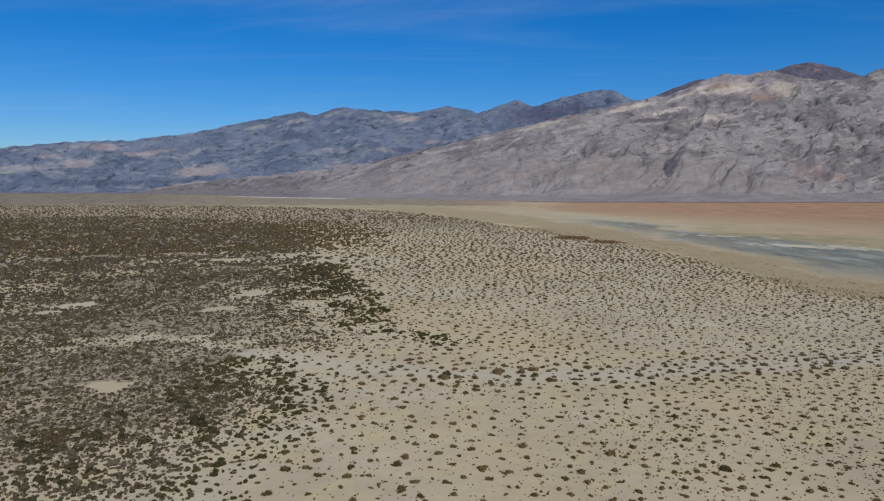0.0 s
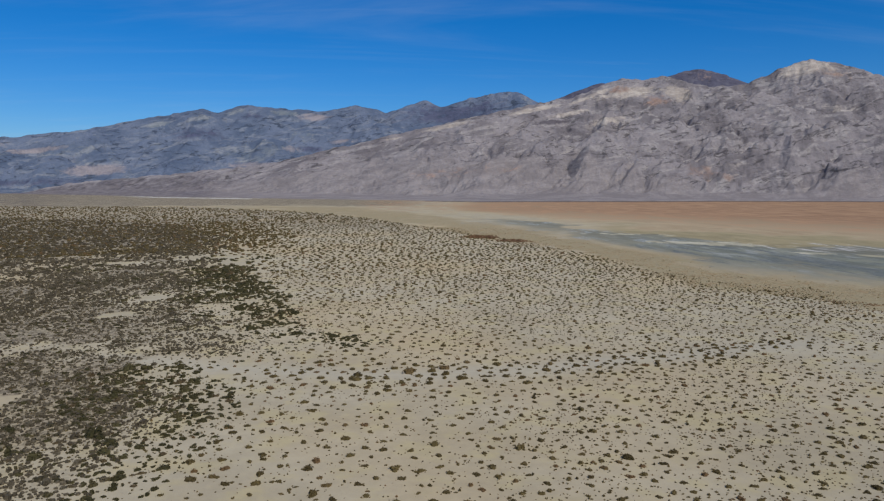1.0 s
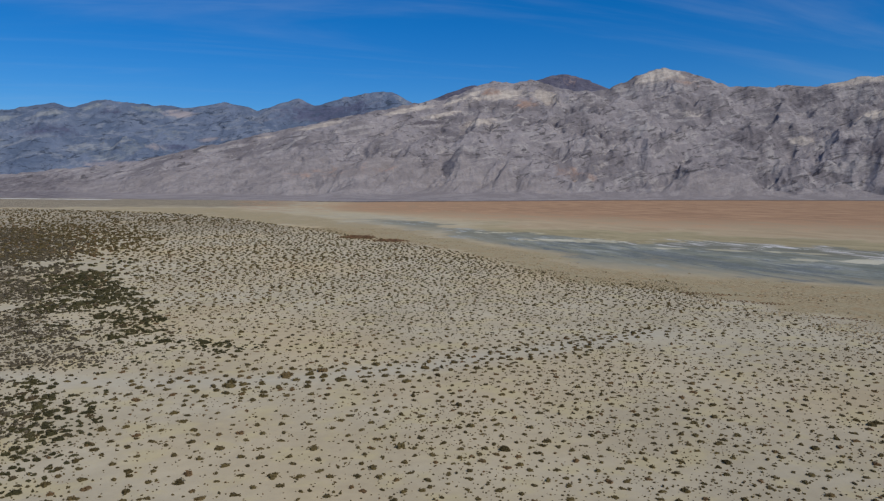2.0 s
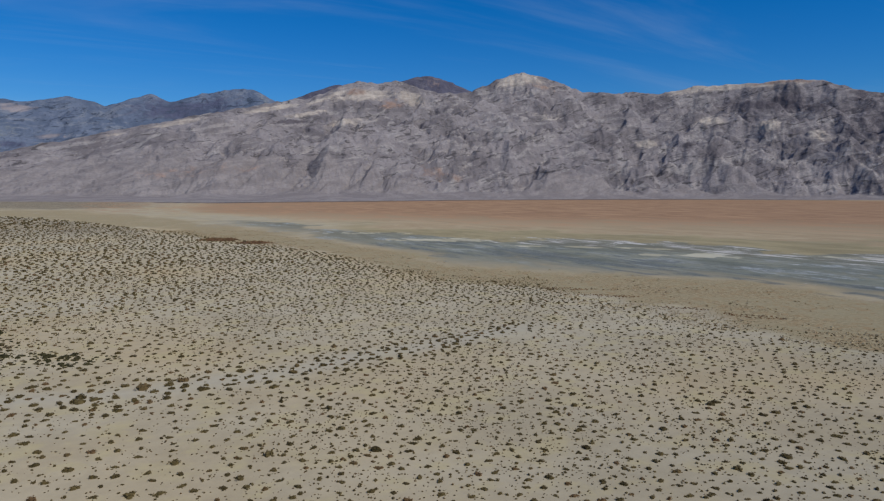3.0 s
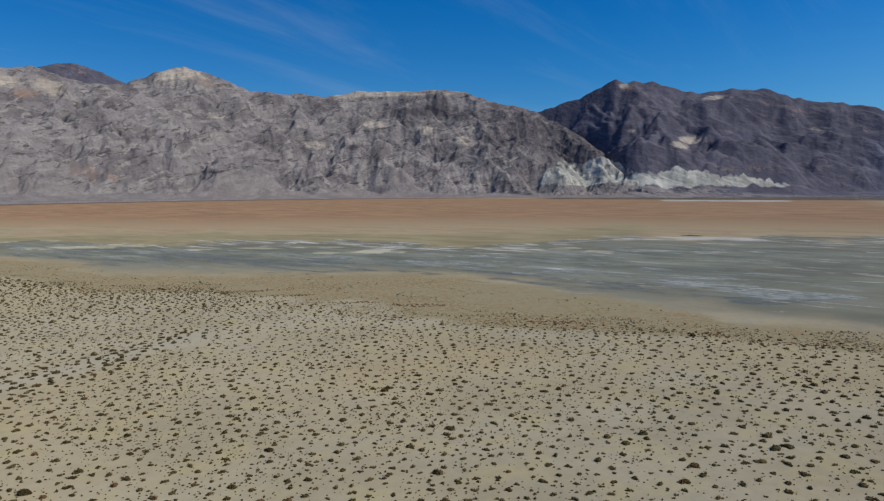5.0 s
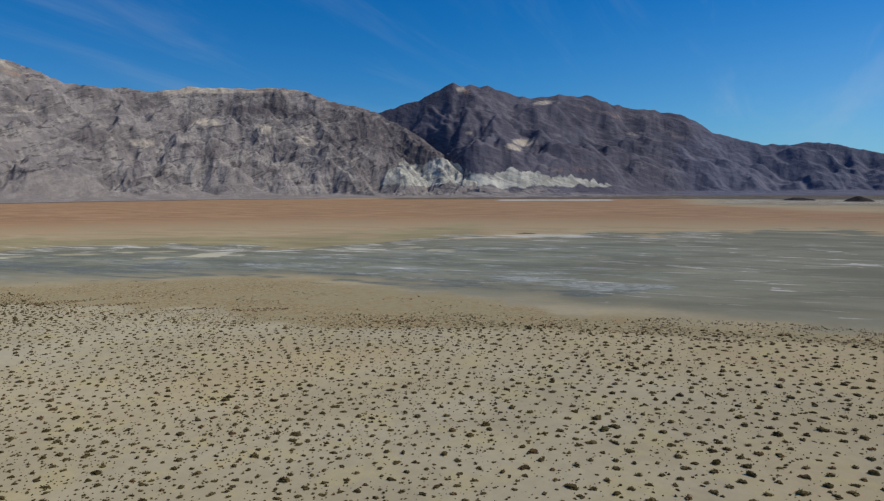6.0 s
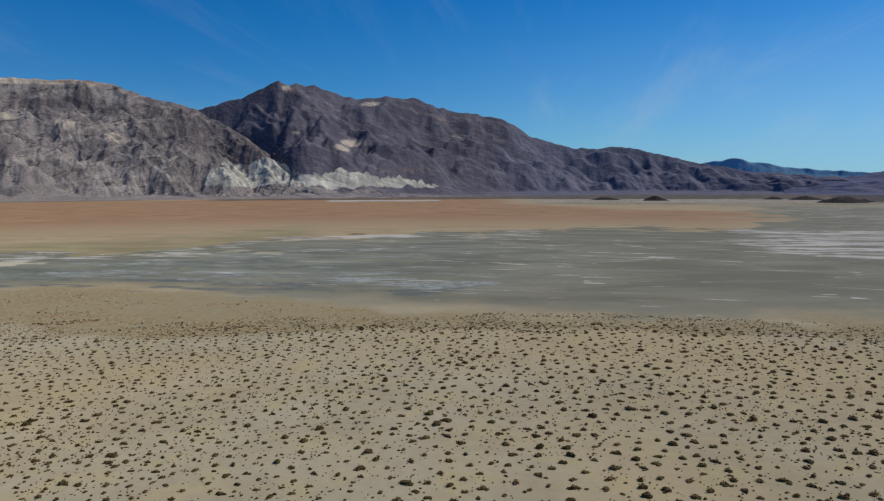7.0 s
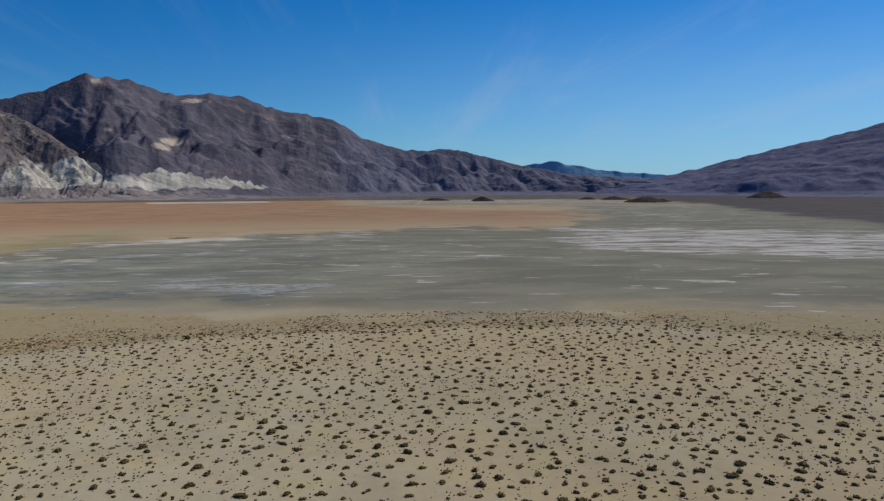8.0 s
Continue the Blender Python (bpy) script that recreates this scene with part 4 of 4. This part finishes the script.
def spaced(x, y, gap):
    """Thins points so that each keeps its own distance from those before it."""
    cells, keep, size = {}, [], float(gap.max())
    for i, (px, py, g) in enumerate(zip(x.tolist(), y.tolist(), gap.tolist())):
        cx, cy = int(px // size), int(py // size)
        near_by = [q for u in (-1, 0, 1) for v in (-1, 0, 1) for q in cells.get((cx + u, cy + v), ())]
        if all((px - qx) ** 2 + (py - qy) ** 2 > g * g for qx, qy in near_by):
            cells.setdefault((cx, cy), []).append((px, py))
            keep.append(i)
    return np.array(keep)


def leaf_cloud(count, size, seed, low=0.0):
    """A ragged mound of leaf clumps, one metre wide: triangles about a lumpy dome."""
    g = np.random.default_rng(seed)
    az, up = g.random(count) * 6.283, g.random(count) ** 0.7
    lump = 1 + 0.14 * np.sin(2 * az + seed) + 0.10 * np.sin(3 * az + 2.1 * seed) + 0.07 * np.sin(5 * az + seed * 3)
    rad = np.sqrt(np.maximum(0, 1 - (up * 0.95) ** 2)) * lump * (0.82 + 0.2 * g.random(count)) * 0.47
    rad = np.where(g.random(count) < 0.3, rad * g.random(count), rad)
    c = np.stack([rad * np.cos(az), rad * np.sin(az), low + up * 0.42 * (0.85 + 0.2 * lump * g.random(count))], -1)
    d = g.normal(size=(count, 2, 3))
    d /= np.linalg.norm(d, axis=-1, keepdims=True)
    s = size * (0.6 + 0.8 * g.random((count, 1)))
    pts = np.stack([c - d[:, 0] * s * 0.6, c + d[:, 1] * s, c + (d[:, 0] - 0.5 * d[:, 1]) * s], 1)
    pts[..., 2] = np.maximum(pts[..., 2], -0.02)
    return pts.reshape(-1, 3), np.arange(count * 3).reshape(-1, 3)


def lumpy_core(sides, seed, wide=0.42, tall=0.36):
    """A low closed mound that fills the middle of a shrub."""
    g = np.random.default_rng(seed)
    a = np.arange(sides) * 6.283 / sides
    out = 1 + 0.16 * np.sin(2 * a + seed) + 0.22 * (g.random(sides) - 0.5)
    low = np.stack([wide * out * np.cos(a), wide * out * np.sin(a), 0 * a - 0.06], -1)
    mid = np.stack([0.78 * wide * out * np.cos(a + 0.3), 0.78 * wide * out * np.sin(a + 0.3), tall * (0.6 + 0.35 * g.random(sides))], -1)
    pts = np.concatenate([low, mid, [[0.05, 0.03, tall]]])
    f = []
    for i in range(sides):
        j = (i + 1) % sides
        f += [(i, j, sides + j), (i, sides + j, sides + i), (sides + i, sides + j, 2 * sides)]
    return pts, np.array(f)


def joined(*pieces):
    pts, faces, base = [], [], 0
    for p, f in pieces:
        pts.append(p)
        faces.append(f + base)
        base += len(p)
    return np.concatenate(pts), np.concatenate(faces)


def strewn(name, label, category, kinds, x, y, width, tall, mat, group=""):
    """Many small plants as one mesh: each a turned and scaled copy of one of the shapes."""
    pts, faces, tone, base = [], [], [], 0
    which = rng.integers(len(kinds), size=len(x))
    turn, z = rng.random(len(x)) * 6.283, ground_z(x, y) - 0.03
    squash = 0.65 + 0.5 * rng.random(len(x))
    for k, (p, f) in enumerate(kinds):
        m = which == k
        n = int(m.sum())
        if not n:
            continue
        c, s, w = np.cos(turn[m])[:, None], np.sin(turn[m])[:, None], width[m][:, None]
        px, py = p[None, :, 0] * w, p[None, :, 1] * w * squash[m][:, None]
        q = np.stack([x[m][:, None] + c * px - s * py, y[m][:, None] + s * px + c * py,
                      z[m][:, None] + p[None, :, 2] * (w * tall[m][:, None])], -1)
        pts.append(q.reshape(-1, 3))
        faces.append((f[None] + (np.arange(n) * len(p))[:, None, None] + base).reshape(-1, 3))
        tone.append(np.repeat(rng.random(n), len(p)))
        base += n * len(p)
    me = array_mesh(name, np.concatenate(pts), np.concatenate(faces), mat, {"tone": np.concatenate(tone)}, smooth=False)
    return tagged(new(name, me), label, category, group, "stuff")


def open_density(x, y):
    a, r = np.degrees(np.arctan2(x, y)), np.hypot(x, y)
    d = 0.094 * np.minimum(1, (125 / r)) ** 0.25 * np.minimum(1, (360 / r)) ** 0.8 * (1 + 0.4 * fbm(x / 30, y / 30, 101, 3))
    d = d * np.interp(a, [-10, 5, 22, 70, 88, 120], [1.0, 1.1, 1.7, 1.5, 1.1, 1.2])
    return d * (1 - dense(x, y)) * (r < scrub_edge(a) * 1.01)


def thick_density(x, y):
    r = np.hypot(x, y)
    fringe = fade(np.degrees(np.arctan2(x, y)), dense_bearing(r) - 9, dense_bearing(r) - 4)
    d = 0.36 * (1 + 0.6 * (1 - fade(r, 115, 150))) * np.minimum(1, (170 / r)) ** 2.5 * (0.3 + 0.7 * fringe) * np.clip(1 + 1.6 * fbm(x / 14, y / 14, 103, 3), 0.35, 2)
    clot = fade(-np.abs(r - 600), -140, -60) * fade(-np.abs(np.degrees(np.arctan2(x, y)) + 10.5), -4.5, -2)
    return np.maximum((d + 0.05 * clot) * dense(x, y) * (1 - bare(x, y)), 0.62 * np.minimum(1, 230 / r) ** 2.3 * thickets(x, y))


def grey_density(x, y):
    r = np.hypot(x, y)
    inner = 1 - fade(np.degrees(np.arctan2(x, y)), dense_bearing(r) - 7, dense_bearing(r) - 3)
    d = 1.9 * np.minimum(1, (160 / r)) ** 2.35 * (0.65 + 0.35 * fade(r, 105, 130)) * np.clip(1 + 1.4 * fbm(x / 18, y / 18, 105, 3), 0.1, 2)
    d = d * (1 + 0.4 * fade(-np.degrees(np.arctan2(x, y)), 18, 26))
    return d * dense(x, y) * inner * (1 - bare(x, y))


def tiny_density(x, y):
    a, r = np.degrees(np.arctan2(x, y)), np.hypot(x, y)
    d = 0.42 * np.minimum(1, (120 / r)) ** 1.3 * np.clip(1 + 1.2 * fbm(x / 16, y / 16, 107, 3), 0.1, 2.4)
    return d * np.interp(a, [-15, 30, 70, 100], [1.0, 1.5, 1.1, 0.8]) * (r < scrub_edge(a) * 1.07) * (1 - bare(x, y)) * (1 - 0.85 * wash(x, y))


def strip_density(x, y):
    a, r = np.degrees(np.arctan2(x, y)), np.hypot(x, y)
    e = scrub_edge(a)
    clumps = np.clip(0.6 + 2.6 * fbm(x / 12, y / 12, 109, 3), 0, 2.5)
    wide = fade(r, e, e * 1.04) * (1 - fade(r, along(WET_NEAR, a) * 0.9, along(WET_NEAR, a) * 1.05))
    return (3.4 * fade(r, e * 0.95, e) * (1 - fade(r, e * 1.03, e * 1.09)) + 0.25 * wide) * clumps


def clump(seed, leaves, size, sides):
    """A ragged, spreading shrub, one metre wide: a few mounds of leaves grown together."""
    g = np.random.default_rng(400 + seed)
    pieces = []
    for k in range(2 + seed % 3):
        wide = (0.72 if k == 0 else 0.34 + 0.22 * g.random())
        away, turn = (0.0 if k == 0 else 0.22 + 0.14 * g.random()), 6.283 * g.random()
        shift = np.array([away * math.cos(turn), 0.8 * away * math.sin(turn), 0.0])
        tall = np.array([wide, wide * (0.75 + 0.4 * g.random()), wide * (0.85 + 0.4 * g.random())])
        for p, f in (leaf_cloud(int(leaves * wide), size / wide, 7 * seed + k, 0.03), lumpy_core(sides, 11 * seed + k, 0.41, 0.37)):
            pieces.append((p * tall + shift, f))
    return joined(*pieces)


FULL = [clump(k, 400, 0.050, 9) for k in range(8)]
MIDDLE = [clump(20 + k, 42, 0.088, 6) for k in range(9)]
PLAIN = [joined(leaf_cloud(12, 0.18, 61 + k, 0.02), lumpy_core(6, 70 + k, 0.42, 0.42)) for k in range(6)]
TINY = [joined(leaf_cloud(4, 0.34, 81 + k), lumpy_core(4, 90 + k, 0.40, 0.42)) for k in range(4)]

# the open sand: near shrubs are things of their own, those past them one mesh
mx, my = scatter(420000, 70, 800, -16, 140, lambda x, y: 3.0 * open_density(x, y), 0.9)
turned = rng.permutation(len(mx))
mx, my = mx[turned], my[turned]
even = spaced(mx, my, 0.80 / np.sqrt(np.clip(0.85 * open_density(mx, my), 0.012, 0.15)))
mx, my = mx[even], my[even]
bx, by = scatter(420000, 70, 800, -16, 140, lambda x, y: 0.55 * open_density(x, y), 1.5)
ox, oy = np.concatenate([mx, bx]), np.concatenate([my, by])
is_mid = np.arange(len(ox)) < len(mx)
far_x, far_y = scatter(50000, 450, 1600, -36, 6, lambda x, y: 0.026 * (500 / np.hypot(x, y)) ** 0.7 * np.maximum(fade(-np.degrees(np.arctan2(x, y)), 3, 8), fade(np.hypot(x, y), 760, 820))
                       * (np.hypot(x, y) < scrub_edge(np.degrees(np.arctan2(x, y)))), 3.0)
o_r = np.hypot(ox, oy)
big_band = np.maximum(wash(ox, oy - 4), wash(ox, oy + 4)) * (ox > -12)
o_w = np.where(is_mid, np.exp(rng.normal(0.28, 0.19, len(ox))), np.exp(rng.normal(-0.42, 0.25, len(ox)))) * np.clip(o_r / 300, 1, 1.35) * (1 + 0.5 * big_band) * np.interp(np.degrees(np.arctan2(ox, oy)), [-10, 5, 22, 70, 88], [0.95, 0.9, 0.75, 0.78, 0.97])
o_w = np.clip(1.34 * o_w * np.interp(o_r, [150, 260], [1.0, 0.88]), 0.5, 4.0)
o_t = 0.5 + 0.35 * rng.random(len(ox))

# a few large shrubs that stand out on the plan: x, y, width
LARGE = [(40.5, 97.8, 2.6), (44.7, 95.1, 1.5), (69.8, 83.5, 1.9), (94.2, 66.7, 2.0), (101.7, 29.1, 2.3), (107.8, 3.2, 2.1), (20.0, 147.8, 2.5),
         (126.0, 62.9, 1.8), (112.3, -17.2, 2.2), (95.5, 28.4, 1.9), (96.5, -49.3, 2.4), (35.7, 143.2, 2.1), (95.7, 160.8, 2.0), (79, 184, 1.8)]
lx, ly, lw = np.array(LARGE).T
clear = np.min(np.hypot(ox[:, None] - lx, oy[:, None] - ly), axis=1) > 2.2
ox, oy, o_r, o_w, o_t = ox[clear], oy[clear], o_r[clear], o_w[clear], o_t[clear]
ox, oy = np.concatenate([lx, ox]), np.concatenate([ly, oy])
o_w, o_t = np.concatenate([lw, o_w]), np.concatenate([0.7 + 0 * lw, o_t])
o_r = np.hypot(ox, oy)

near = np.argsort(o_r - 200 * (np.arange(len(ox)) < len(lx)))[:300]
rest = np.setdiff1d(np.arange(len(ox)), near)


def part(name, me, parent):
    ob = new(name, me)
    ob.parent = parent
    return ob


def stems_mesh(k):
    """Woody stems that fan out from the root of a shrub."""
    g = np.random.default_rng(200 + k)
    pieces = []
    for i in range(9):
        a, lean = g.random() * 6.283, 0.2 + 0.25 * g.random()
        tip = np.array([lean * math.cos(a), lean * math.sin(a), 0.30 + 0.18 * g.random()])
        side = np.array([-math.sin(a), math.cos(a), 0.0]) * 0.012
        out = np.array([math.cos(a), math.sin(a), 0.0]) * 0.012
        foot_ = np.array([0, 0, -0.05]) + out * 2
        p = np.stack([foot_ + side, foot_ - side, foot_ + out, tip])
        pieces.append((p, np.array([(0, 1, 3), (1, 2, 3), (2, 0, 3), (0, 2, 1)])))
    return joined(*pieces)


PROTOTYPES = []
for k in range(8):
    cp, cf = FULL[k]
    sp, sf = stems_mesh(k)
    PROTOTYPES.append((array_mesh("crown", cp, cf, LEAF, {"tone": np.full(len(cp), 0.13 * k)}, smooth=False),
                       array_mesh("stems", sp, sf, TWIG, {"tone": np.zeros(len(sp))}, smooth=False)))


def shrub(x, y, width, tall, k):
    root = new("desert_shrub")
    root.matrix_basis = pose(x, y, float(ground_z(np.array(x), np.array(y))) - 0.02, 0, 0, random.random() * 360) \
        @ Matrix.Diagonal((width, width * (0.75 + 0.45 * random.random()), width * tall, 1))
    part("crown", PROTOTYPES[k][0], root)
    part("stems", PROTOTYPES[k][1], root)
    size = "large spreading" if width > 1.7 else "small rounded" if width < 0.9 else "rounded"
    return tagged(root, size + " olive-brown desert shrub on bare sand", "shrub", "desert shrubs on the sand")


for i in near:
    shrub(float(ox[i]), float(oy[i]), float(o_w[i]), float(o_t[i]), int(i) % 8)

mid = rest[o_r[rest] < 240]
out_ = rest[o_r[rest] >= 240]
strewn("shrub_field", "scattered olive-brown desert shrubs on open sand", "shrubs", MIDDLE, ox[mid], oy[mid], o_w[mid], o_t[mid], LEAF)
strewn("shrub_field", "far scattered desert shrubs on open sand", "shrubs", PLAIN, ox[out_], oy[out_], o_w[out_], o_t[out_], LEAF)
strewn("shrub_field", "faint rows of far desert shrubs towards the valley", "shrubs", TINY, far_x, far_y,
       1.9 + 1.6 * rng.random(len(far_x)), 0.6 + 0.4 * rng.random(len(far_x)), LEAF)

tx, ty = scatter(400000, 80, 900, -42, 6, thick_density, 1.2)
t_r = np.hypot(tx, ty)
t_w = np.clip(np.exp(rng.normal(0.20, 0.34, len(tx))) * np.clip(t_r / 260, 1, 1.7), 0.45, 3.2)
t_w = t_w * (1 + 0.3 * thickets(tx, ty) * (t_r < 420))
t_t = 0.55 + 0.4 * rng.random(len(tx))
for m, kinds, mat in ((t_r < 260, MIDDLE, LEAF_OLIVE), ((t_r >= 260) & (t_r < 420), PLAIN, LEAF_OLIVE), (t_r >= 420, PLAIN, LEAF)):
    strewn("dense_scrub", "dense dark olive scrub thicket on sand", "shrubs", kinds, tx[m], ty[m], t_w[m], t_t[m], mat)

gx, gy = scatter(900000, 80, 1000, -42, 0, grey_density, 0.62)
g_r = np.hypot(gx, gy)
g_w = np.clip(np.exp(rng.normal(-0.42, 0.35, len(gx))) * np.clip(g_r / 190, 1, 2.8), 0.3, 2.6)
strewn("grey_scrub", "low grey-brown half-dry scrub covering the ground", "shrubs", PLAIN, gx, gy, g_w, 0.7 + 0.4 * rng.random(len(gx)), LEAF_GREY)

sx, sy = scatter(260000, 84, 360, -30, 140, tiny_density, 0.5)
s_w = np.clip(np.exp(rng.normal(-1.15, 0.35, len(sx))), 0.15, 0.7) * np.clip(np.hypot(sx, sy) / 200, 1, 1.6)
strewn("low_tufts", "tiny dark tufts dotted over the sand", "tufts", TINY, sx, sy, s_w, 0.8 + 0.4 * rng.random(len(sx)), LEAF)

ex, ey = scatter(500000, 185, 700, 5, 140, strip_density, 0.6)
e_w = np.clip(np.exp(rng.normal(-0.55, 0.35, len(ex))), 0.25, 1.2)
strewn("dry_tufts", "straw-brown dry tufts along the edge of the playa", "tufts", TINY, ex, ey, e_w, 0.5 + 0.4 * rng.random(len(ex)), LEAF_DRY)

def rust_density(x, y):
    return 2.0 * patches(x, y, RUST, 0.5 * fbm(x / 6, y / 6, 113, 4)) * np.minimum(1, 300 / np.hypot(x, y)) ** 1.2


rx, ry = scatter(900000, 185, 1100, -6, 95, rust_density, 0.7)
r_w = (0.5 + 0.6 * rng.random(len(rx))) * np.clip(np.hypot(rx, ry) / 280, 1, 1.9)
strewn("rust_tufts", "rust-brown dry growth in low mats beside the playa", "tufts", TINY, rx, ry, r_w, 0.45 + 0.3 * rng.random(len(rx)), LEAF_RUST)
